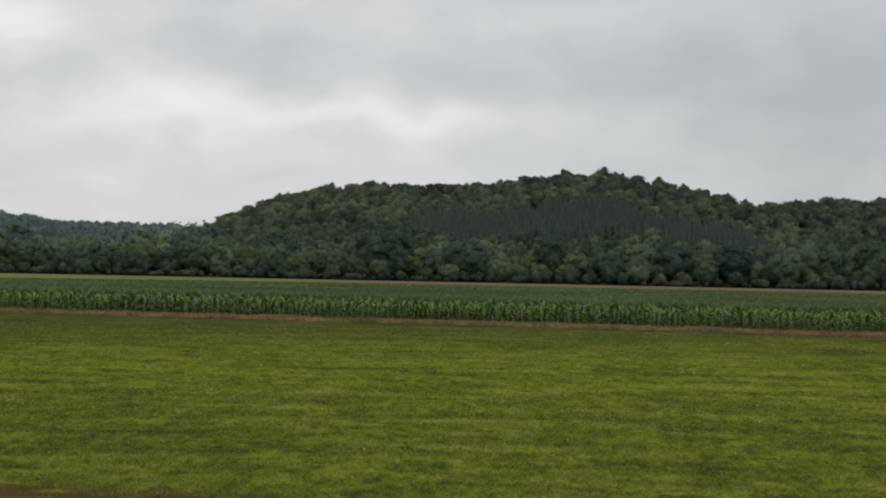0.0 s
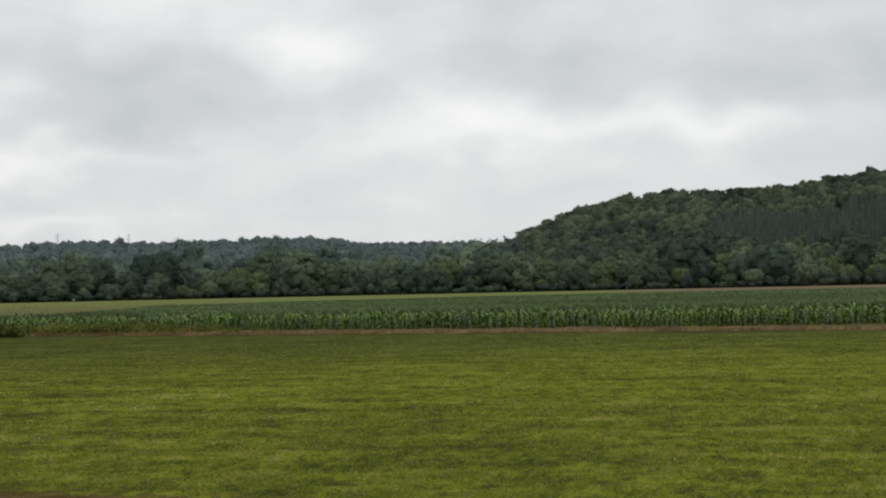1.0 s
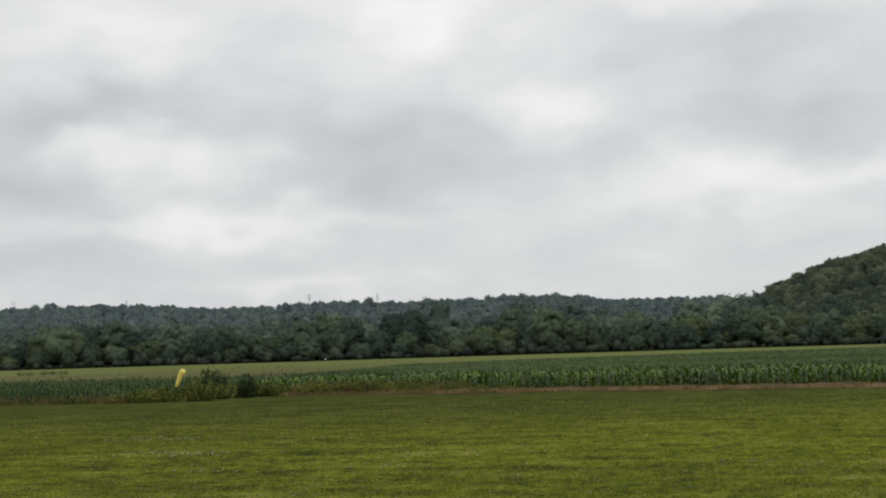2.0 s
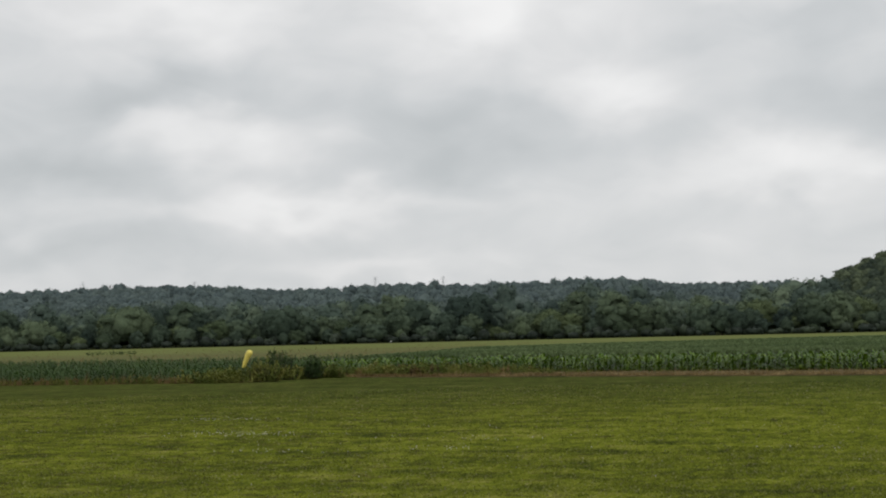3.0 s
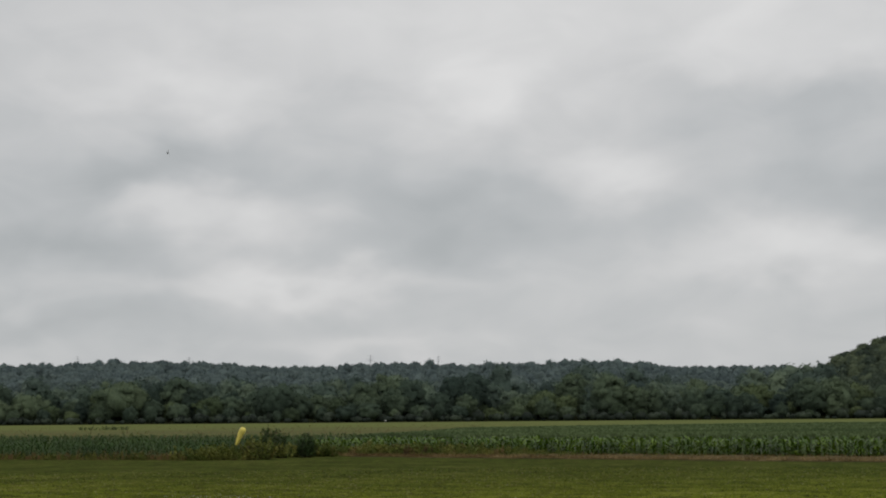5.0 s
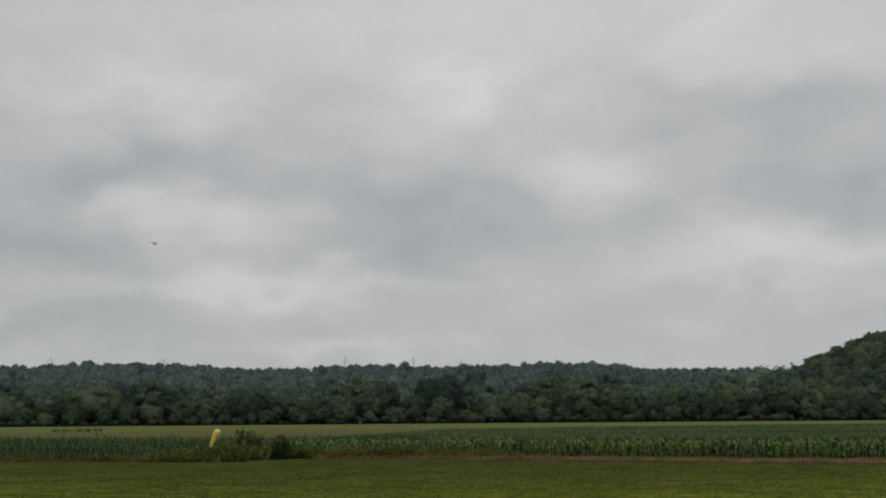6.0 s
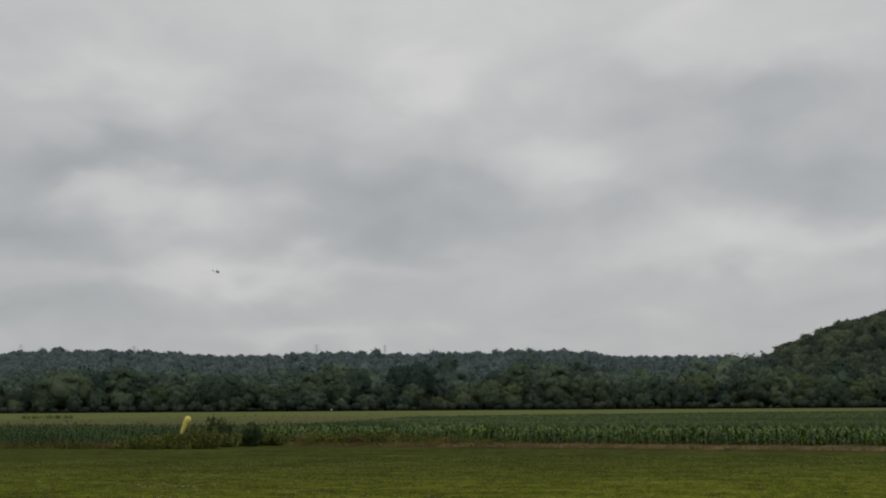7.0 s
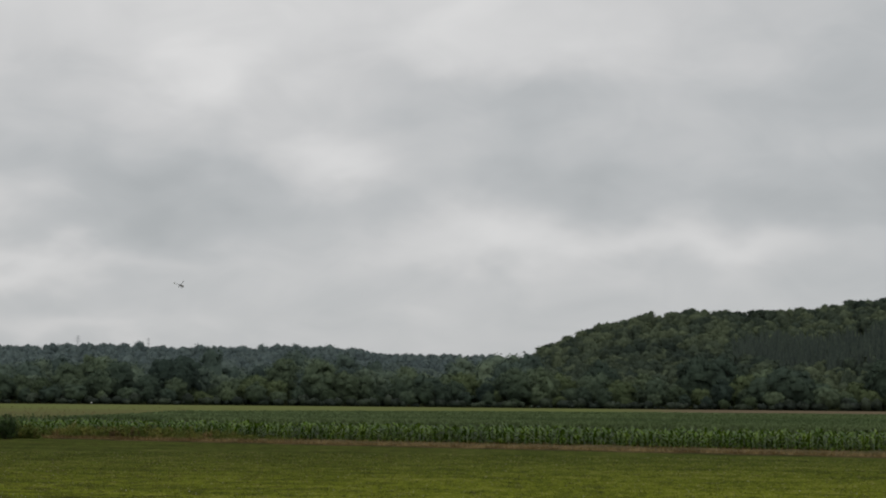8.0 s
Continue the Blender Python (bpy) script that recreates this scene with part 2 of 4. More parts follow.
def lawn_color(n, where):
    """Mown grass: clumps of lush and thin growth, mower streaks, a lusher margin by the fields."""
    x, y, z = n.add("ShaderNodeSeparateXYZ", Vector=where).outputs
    slant = math.atan(SLOPE)
    # growth standing up hides what lies behind it, so clumps are long in depth
    swath = n.noise(n.mapped(where, (0.30, 0.9, 1.0), slant), 0.9, 4.0, 0.6, 0.6)
    patch = n.noise(n.mapped(where, (1.0, 0.45, 1.0), slant), 0.35, 4.0, 0.6, 0.5)
    clump = n.noise(n.mapped(where, (1.0, 0.40, 1.0), slant), 2.2, 4.0, 0.65, 0.4)
    tuft = n.noise(n.mapped(where, (1.0, 0.40, 1.0), slant), 7.5, 3.0, 0.6)
    fine = n.noise(where, 22.0, 3.0, 0.65)
    broad = n.noise(where, 0.06, 3.0)
    tone = n.math("ADD", n.math("ADD", n.math("MULTIPLY", swath, 0.36), n.math("MULTIPLY", clump, 0.36)), n.math("ADD", n.math("MULTIPLY", tuft, 0.36), n.math("MULTIPLY", fine, 0.34)))
    tone = n.math("ADD", tone, n.math("MULTIPLY", patch, 0.20))
    tone = n.math("ADD", n.math("MULTIPLY", n.math("SUBTRACT", tone, 0.81), 1.8), 0.515)
    near = n.ramp(tone, (0.30, (0.035, 0.045, 0.012)), (0.42, (0.082, 0.098, 0.015)), (0.51, (0.125, 0.149, 0.016)), (0.60, (0.169, 0.190, 0.020)), (0.74, (0.225, 0.218, 0.057)))
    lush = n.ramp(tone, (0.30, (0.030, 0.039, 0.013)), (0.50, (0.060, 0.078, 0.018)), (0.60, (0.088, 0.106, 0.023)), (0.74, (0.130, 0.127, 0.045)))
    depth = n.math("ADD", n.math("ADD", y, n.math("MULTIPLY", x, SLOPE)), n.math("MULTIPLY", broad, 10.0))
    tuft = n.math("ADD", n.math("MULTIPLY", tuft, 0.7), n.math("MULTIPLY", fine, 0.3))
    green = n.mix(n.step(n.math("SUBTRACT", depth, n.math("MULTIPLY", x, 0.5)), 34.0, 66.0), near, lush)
    # thin places where thatch shows between the clumps
    worn = n.math("ADD", n.noise(n.mapped(where, (0.45, 0.9, 1.0), slant), 3.4, 5.0, 0.7, 0.3), n.step(x, -4.0, -15.0, 0.0, 0.06))
    thin = n.step(worn, 0.56, 0.65, 0.0, 0.85)
    return n.mix(thin, green, (0.050, 0.046, 0.017)), tuft


def blade_material():
    mat, n = material("grass_blade")
    where = n.add("ShaderNodeNewGeometry")
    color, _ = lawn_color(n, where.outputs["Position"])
    own = n.ramp(where.outputs["Random Per Island"], (0.0, (0.058, 0.074, 0.012)), (0.4, (0.128, 0.156, 0.015)), (0.8, (0.216, 0.239, 0.035)), (1.0, (0.346, 0.312, 0.165)))
    surface(n, n.mix(1.0, n.mix(0.45, color, own), (1.42, 1.40, 1.7), "MULTIPLY"), 0.8, spec=0.0, through_light=0.5)
    return mat


def ground_material():
    """Mown lawn, bare earth by the flight line, tilled soil under the crops, hay meadow and forest floor."""
    mat, n = material("ground")
    where = n.add("ShaderNodeNewGeometry").outputs["Position"]
    x, y, z = n.add("ShaderNodeSeparateXYZ", Vector=where).outputs
    ragged = n.math("SUBTRACT", n.noise(where, 1.6, 6.0, 0.7), 0.5)
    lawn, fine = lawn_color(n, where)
    soil = n.ramp(n.noise(where, 2.5, 6.0, 0.65), (0.3, (0.050, 0.034, 0.014)), (0.55, (0.090, 0.062, 0.026)), (0.75, (0.145, 0.104, 0.050)))
    hay_tone = n.math("ADD", n.math("MULTIPLY", n.noise(n.mapped(where, (0.15, 1, 1), 0.2), 0.05, 4.0, 0.6), 0.7), n.math("MULTIPLY", n.noise(n.mapped(where, (1.0, 0.3, 1.0), 0.2), 0.8, 5.0, 0.7), 0.45))
    hay_tone = n.math("ADD", hay_tone, n.step(y, 330.0, 130.0, -0.08, 0.10))
    hay = n.ramp(hay_tone, (0.40, (0.125, 0.150, 0.046)), (0.5, (0.160, 0.180, 0.065)), (0.60, (0.122, 0.128, 0.054)), (0.75, (0.130, 0.112, 0.059)))
    stubble = n.ramp(n.noise(n.mapped(where, (0.2, 1, 1), 0.2), 0.3, 4.0), (0.35, (0.125, 0.100, 0.060)), (0.65, (0.185, 0.145, 0.098)))
    hay = n.mix(n.step(n.math("DIVIDE", x, n.math("MAXIMUM", y, 1.0)), -0.12, -0.04), hay, stubble)
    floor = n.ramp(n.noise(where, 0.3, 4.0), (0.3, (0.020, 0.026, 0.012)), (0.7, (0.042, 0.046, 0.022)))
    # depth beyond the two slanted lines
    lean = n.math("ADD", y, n.math("MULTIPLY", x, SLOPE))
    near = n.step(n.math("ADD", n.math("ADD", y, n.math("MULTIPLY", x, 0.24)), n.math("MULTIPLY", n.math("ADD", ragged, n.math("MULTIPLY", n.math("SUBTRACT", n.noise(where, 7.0, 5.0, 0.7), 0.5), 0.8)), 2.6)), 12.65, 12.95)
    till = n.step(n.math("SUBTRACT", n.math("ADD", lean, n.math("MULTIPLY", ragged, 2.4)), n.step(x, -24.0, -33.0, 0.0, 6.0)), 60.8, 61.8)
    left = n.step(n.math("SUBTRACT", n.math("MULTIPLY", ragged, 2.0), x), 35.0, 36.0)
    till_left = n.step(n.math("ADD", y, n.math("MULTIPLY", ragged, 1.6)), 63.4, 64.4)
    tilled = n.math("MAXIMUM", till, n.math("MULTIPLY", left, till_left))
    meadow = n.step(n.math("ADD", y, n.math("MULTIPLY", x, 0.1)), 112.0, 116.0)
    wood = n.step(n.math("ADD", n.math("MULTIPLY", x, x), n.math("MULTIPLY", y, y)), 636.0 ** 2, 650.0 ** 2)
    color = n.mix(near, soil, lawn)
    color = n.mix(tilled, color, soil)
    color = n.mix(meadow, color, hay)
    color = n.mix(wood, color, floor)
    surface(n, color, 0.95, bump=fine, strength=0.7, distance=0.06, spec=0.0)
    return mat


# ---------------------------------------------------------------- mesh helpers
def mesh_of(name, verts, faces, mat, smooth=False, normals=None, tone=None):
    """A mesh from arrays; faces all with the same number of corners."""
    me = bpy.data.meshes.new(name)
    verts, faces = np.asarray(verts, np.float32), np.asarray(faces, np.int32)
    me.vertices.add(len(verts))
    me.vertices.foreach_set("co", verts.ravel())
    me.loops.add(faces.size)
    me.loops.foreach_set("vertex_index", faces.ravel())
    me.polygons.add(len(faces))
    me.polygons.foreach_set("loop_start", np.arange(0, faces.size, faces.shape[1], dtype=np.int32))
    if smooth or normals is not None:
        me.polygons.foreach_set("use_smooth", np.ones(len(faces), bool))
    me.update(calc_edges=True)
    if normals is not None:
        me.normals_split_custom_set_from_vertices(np.asarray(normals, np.float32))
    if tone is not None:
        me.attributes.new("tree_tone", "FLOAT", "POINT").data.foreach_set("value", np.asarray(tone, np.float32))
    me.materials.append(mat)
    return me


def part(name, bm, mat, parent, label=""):
    """Link a bmesh or a mesh as one object under its thing."""
    if isinstance(bm, bpy.types.Mesh):
        me = bm
    else:
        me = bpy.data.meshes.new(name)
        bm.to_mesh(me)
        bm.free()
        me.materials.append(mat)
    ob = new(name, me)
    ob.parent = parent
    return tagged(ob, label)


def tube(bm, points, radii, sides=8):
    """A round bar through the points."""
    points = [Vector(p) for p in points]
    rings = []
    for i, p in enumerate(points):
        d = (points[min(i + 1, len(points) - 1)] - points[max(i - 1, 0)]).normalized()
        u = d.orthogonal().normalized()
        v = d.cross(u)
        rings.append([bm.verts.new(p + (u * math.cos(2 * math.pi * k / sides) + v * math.sin(2 * math.pi * k / sides)) * radii[i]) for k in range(sides)])
    for a, b in zip(rings, rings[1:]):
        for k in range(sides):
            bm.faces.new((a[k], a[(k + 1) % sides], b[(k + 1) % sides], b[k])).smooth = True
    bm.faces.new(rings[0][::-1])
    bm.faces.new(rings[-1])
    return bm


def ellipsoid(bm, centre, size, segs=16):
    bmesh.ops.create_uvsphere(bm, u_segments=segs, v_segments=segs // 2, radius=1, matrix=Matrix.Translation(centre) @ Matrix.Diagonal((*size, 1)))
    for f in bm.faces:
        f.smooth = True
    return bm


def polar(az, r):
    """Plan point at an azimuth (degrees to the left of ahead) and a distance."""
    a = np.radians(az)
    return -np.sin(a) * r, np.cos(a) * r


# ---------------------------------------------------------------- ground
SKYLINE = [(-40, 2.6), (-20, 2.9), (-14.4, 2.99), (-12.8, 2.96), (-11.3, 2.89), (-9.9, 2.85), (-9.1, 3.09), (-7.5, 3.50), (-6.1, 3.76), (-4.9, 4.02),
           (-3.8, 3.90), (-2.6, 3.80), (-1.6, 3.52), (-0.2, 3.37), (2.3, 3.26), (3.5, 3.27), (4.9, 3.02), (6.2, 2.79), (7.1, 2.52), (8.2, 2.02), (8.8, 1.74), (9.4, 1.5),
           (10.3, 1.15), (11.5, 0.9), (14, 0.5), (60, 0.3)]
RIDGE = [(-40, 1.2), (4, 1.5), (9.1, 1.58), (10.4, 1.62), (11.8, 1.67), (13.1, 1.73), (14.4, 1.80), (15.8, 1.96), (17.2, 1.90), (18.5, 1.87), (21.3, 1.85),
         (24.2, 1.90), (26.0, 1.84), (28.4, 1.84), (31.1, 2.02), (33.6, 2.01), (34.9, 1.91), (36.4, 1.85), (37.5, 1.77), (42, 1.6), (60, 1.4)]
TREE, HILL_TREE = 12.5, 9.2


def rise(x, y):
    """Height of the land: a level valley floor, a wooded hill ahead and a long ridge behind it."""
    r = np.hypot(x, y)
    az = np.degrees(np.arctan2(-x, y))
    hill_r = 1050.0
    hill_top = EYE + hill_r * np.tan(np.radians(np.interp(az, *zip(*SKYLINE)))) - HILL_TREE
    ridge_top = EYE + 2200.0 * np.tan(np.radians(np.interp(az, *zip(*RIDGE)))) - TREE
    t = np.clip((r - 690) / (hill_r - 690), 0, 1)
    hill = np.maximum(hill_top, 0) * np.where(r < hill_r, t ** 1.25 * (1.25 - 0.25 * t), np.clip(1 - (r - hill_r) / 700, 0, 1) ** 2)
    u = np.clip((r - 760) / (2200 - 760), 0, 1)
    ridge = np.maximum(ridge_top, 0) * np.where(r < 2200, u ** 1.3, np.clip(1 - (r - 2200) / 2500, 0.2, 1))
    ahead = np.clip((80 - np.abs(az - 12)) / 30, 0, 1)
    wave = 1.6 * np.sin(x * 0.021) * np.sin(y * 0.017) * np.clip((r - 700) / 200, 0, 1)
    return (np.maximum(hill, ridge) + wave) * ahead


def ground():
    radii = np.concatenate([[0.01], np.linspace(4, 60, 15), np.linspace(70, 640, 30), np.linspace(660, 1300, 44), np.linspace(1350, 2600, 32), np.geomspace(2700, 4900, 6)])
    az = np.concatenate([np.linspace(-180, -24, 40)[:-1], np.linspace(-24, 46, 150), np.linspace(46, 180, 36)[1:-1]])
    A, R = np.meshgrid(az, radii)
    x, y = polar(A, R)
    x, y = x + 0.37, y - 0.41
    verts = np.stack([x, y, rise(x, y)], -1).reshape(-1, 3)
    n, m = len(az), len(radii)
    i, j = np.meshgrid(np.arange(m - 1), np.arange(n), indexing="ij")
    k = (j + 1) % n
    faces = np.stack([i * n + j, (i + 1) * n + j, (i + 1) * n + k, i * n + k], -1).reshape(-1, 4)
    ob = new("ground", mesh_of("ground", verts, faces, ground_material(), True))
    tagged(ob, "mown green lawn, tilled field soil and hay meadow running to wooded hills", "ground", kind="structure")


ground()


# ---------------------------------------------------------------- foliage pieces
def cards(rng, centres, normals, size, aspect=0.7, jitter=0.45):
    """Small four-cornered leaf clumps at the centres, facing roughly along the normals."""
    n = len(centres)
    normals = normals + rng.normal(0, jitter, (n, 3))
    normals /= np.linalg.norm(normals, axis=1, keepdims=True) + 1e-9
    u = np.cross(normals, rng.normal(0, 1, (n, 3)))
    u /= np.linalg.norm(u, axis=1, keepdims=True) + 1e-9
    v = np.cross(normals, u)
    s = (size * rng.uniform(0.6, 1.35, n))[:, None]
    u, v = u * s, v * s * aspect
    bend = normals * s * 0.25
    verts = np.stack([centres - u - bend, centres - v + bend * 0.4, centres + u - bend, centres + v + bend * 0.4], 1).reshape(-1, 3)
    return verts, np.arange(4 * n).reshape(-1, 4)


def unit(v):
    return v / (np.linalg.norm(v, axis=-1, keepdims=True) + 1e-9)


def mound(rng, centre, radii, rings, around, rough=0.13):
    """A rounded, uneven heap of leaf: points, triangles and outward directions."""
    lat = np.linspace(1.35, -0.75, rings)
    lon = np.arange(around) * 2 * np.pi / around
    b, a = np.meshgrid(lat, lon, indexing="ij")
    a = a + (np.arange(rings) % 2 * np.pi / around)[:, None]
    d = np.stack([np.cos(a) * np.cos(b), np.sin(a) * np.cos(b), np.sin(b)], -1).reshape(-1, 3)
    d = np.concatenate([d, [[0, 0, 1]]])
    verts = centre + d * radii * rng.uniform(1 - rough, 1 + rough, (len(d), 1))
    i, j = np.meshgrid(np.arange(rings - 1), np.arange(around), indexing="ij")
    k = (j + 1) % around
    p, q, r, s = i * around + j, i * around + k, (i + 1) * around + k, (i + 1) * around + j
    faces = np.concatenate([np.stack([p, s, r], -1).reshape(-1, 3), np.stack([p, r, q], -1).reshape(-1, 3),
                            np.stack([j[0], k[0], 0 * k[0] + len(d) - 1], -1)])
    return verts, faces, d


def crown(rng, width, height, base, lobes, rings, around, n, size, plump=0.22):
    """A broad-leaved crown: uneven boughs round a heart, thickly set with small three-cornered leaf clumps."""
    half = (height - base) * 0.5
    middle = np.array([0, 0, base + half])
    k = np.arange(lobes) + rng.uniform(0.2, 0.8, lobes)
    z = 1 - 1.5 * k / lobes
    a = k * 2.39996 + rng.uniform(0, 6.28) + rng.normal(0, 0.25, lobes)
    way = np.stack([np.cos(a) * np.sqrt(1 - z * z), np.sin(a) * np.sqrt(1 - z * z), z], -1)
    radius = width * plump * rng.uniform(0.55, 1.3, lobes)
    inner = np.stack([width * 0.5 - radius, width * 0.5 - radius, np.maximum(half - radius * 0.7, 0.1 * half)], -1)
    heads = middle + way * inner * rng.uniform(0.72, 1.18, (lobes, 1))
    verts, faces, d = mound(rng, middle - [0, 0, half * 0.15], np.array([width * 0.36, width * 0.36, half * 0.78]), 4, 7, 0.2)
    vs, fs, ns, total = [verts], [faces], [d], len(verts)
    for c, w, r in zip(heads, way, radius):
        v, f, d = mound(rng, c, np.array([r, r, r * 0.7]) * 0.80, rings, around, 0.3)
        vs.append(v)
        fs.append(f + total)
        ns.append(unit(d * 0.5 + w * 0.8 + rng.normal(0, 0.2, d.shape)))
        total += len(v)
    pick = rng.choice(lobes, n, p=radius ** 2 / (radius ** 2).sum())
    d = rng.normal(0, 1, (n, 3))
    d[:, 2] = d[:, 2] * 0.8 + 0.25
    d = unit(d)
    at = heads[pick] + d * (radius[pick] * rng.uniform(0.78, 1.24, n))[:, None] * [1, 1, 0.72]
    v, f = cards(rng, at, d + np.array([0, 0, 0.15]), size, 0.9, 0.45)
    v = v.reshape(-1, 4, 3)[:, :3].reshape(-1, 3)
    vs.append(v)
    fs.append(np.arange(3 * n).reshape(-1, 3) + total)
    ns.append(np.repeat(unit(unit(d * 0.5 + way[pick] * 0.8) + rng.normal(0, 0.32, (n, 3))), 3, 0))
    return np.concatenate(vs), np.concatenate(fs), np.concatenate(ns)


def conifer(rng, width, height):
    """A slim plantation pine: ragged tiers round a straight stem."""
    tiers, around = 4, 6
    f = np.linspace(0, 1, tiers * 2)
    spread = (1 - f) ** 0.8 * np.where(np.arange(tiers * 2) % 2, 0.62, 1.0)
    lon = np.arange(around) * 2 * np.pi / around
    r = np.outer(spread * width * 0.5 + 0.05, np.ones(around)) * rng.uniform(0.75, 1.25, (tiers * 2, around))
    z = np.outer(f * height, np.ones(around)) + rng.normal(0, 0.12, (tiers * 2, around))
    verts = np.stack([np.cos(lon) * r, np.sin(lon) * r, z], -1).reshape(-1, 3)
    i, j = np.meshgrid(np.arange(tiers * 2 - 1), np.arange(around), indexing="ij")
    k = (j + 1) % around
    p, q, t, s = i * around + j, i * around + k, (i + 1) * around + k, (i + 1) * around + j
    faces = np.concatenate([np.stack([p, q, t], -1).reshape(-1, 3), np.stack([p, t, s], -1).reshape(-1, 3)])
    out = np.stack([np.cos(lon) + 0 * r, np.sin(lon) + 0 * r, 0.8 + 0 * r], -1).reshape(-1, 3)
    return verts, faces, unit(unit(out) + rng.normal(0, 0.25, out.shape))


def scatter(rng, variants, spots, scales, squash=0.15, spread=None):
    """Turn, scale and set down the variants at the spots; for crowns also their directions and a tone for each."""
    vs, fs, ns, ts, total = [], [], [], [], 0
    kinds = rng.integers(0, len(variants), len(spots))
    for k, (verts, faces, *more) in enumerate(variants):
        pick = np.nonzero(kinds == k)[0]
        if not len(pick):
            continue
        a = rng.uniform(0, 2 * np.pi, len(pick))
        c, s = np.cos(a)[:, None], np.sin(a)[:, None]
        sc = scales[pick][:, None]
        tall = sc * rng.uniform(1 - squash, 1 + squash, (len(pick), 1))
        wide = sc if spread is None else sc * spread[pick][:, None]
        x = (verts[None, :, 0] * c - verts[None, :, 1] * s) * wide + spots[pick, 0:1]
        y = (verts[None, :, 0] * s + verts[None, :, 1] * c) * wide + spots[pick, 1:2]
        z = verts[None, :, 2] * tall + spots[pick, 2:3]
        vs.append(np.stack([x, y, z], -1).reshape(-1, 3))
        fs.append((faces[None] + (np.arange(len(pick)) * len(verts))[:, None, None] + total).reshape(-1, faces.shape[1]))
        total += len(pick) * len(verts)
        if more:
            d = more[0]
            ns.append(np.stack([d[None, :, 0] * c - d[None, :, 1] * s, d[None, :, 0] * s + d[None, :, 1] * c, 0 * c + d[None, :, 2]], -1).reshape(-1, 3))
            ts.append(np.repeat(rng.uniform(0, 1, len(pick)), len(verts)))
    if ns:
        return np.concatenate(vs), np.concatenate(fs), np.concatenate(ns), np.concatenate(ts)
    return np.concatenate(vs), np.concatenate(fs)


def wood_spots(rng, az0, az1, r0, r1, spacing):
    """Jittered stands over a sector of the land."""
    out, r = [], r0
    while r < r1:
        step = np.degrees(spacing / r)
        a = np.arange(az0, az1, step)
        a = a + rng.uniform(-0.45, 0.45, len(a)) * step
        rr = r + rng.uniform(-0.45, 0.45, len(a)) * spacing
        x, y = polar(a, rr)
        out.append(np.stack([x, y, rise(x, y)], -1))
        r += spacing
    return np.concatenate(out)


# ---------------------------------------------------------------- woods
def azimuth(spots):
    return np.degrees(np.arctan2(-spots[:, 0], spots[:, 1]))


def pine_stand(spots):
    """Where the planted pines stand across the hill's flank."""
    az, r = azimuth(spots), np.hypot(spots[:, 0], spots[:, 1])
    low = 800 + 10 * np.sin(az * 1.9) + np.clip(az, 0, 3) * 22
    high = 905 + 14 * np.sin(az * 1.3 + 1) - np.clip(-az - 6, 0, 5) * 14
    ragged = 16 * np.sin(spots[:, 0] * 0.31 + 2 * np.sin(spots[:, 1] * 0.17)) * np.sin(spots[:, 1] * 0.23)
    return (az > -10.5) & (az < 1.8) & (r > low + ragged) & (r < high + ragged)


def forest(name, variants, spots, scales, mat, label):
    verts, faces, normals, tone = scatter(np.random.default_rng(len(name)), variants, spots, scales)
    ob = new(name, mesh_of(name, verts, faces, mat, True, normals, tone))
    return tagged(ob, label, "forest", kind="stuff")


def groves(spots):
    """Taller and lower groves along the edge of the wood."""
    az, r = azimuth(spots), np.hypot(spots[:, 0], spots[:, 1])
    swell = np.sin(az * 2.1 + r * 0.021) + 0.8 * np.sin(az * 3.7 + 1.9 - r * 0.034) + 0.5 * np.sin(az * 0.83 + 0.4)
    return 1.24 + 0.27 * swell


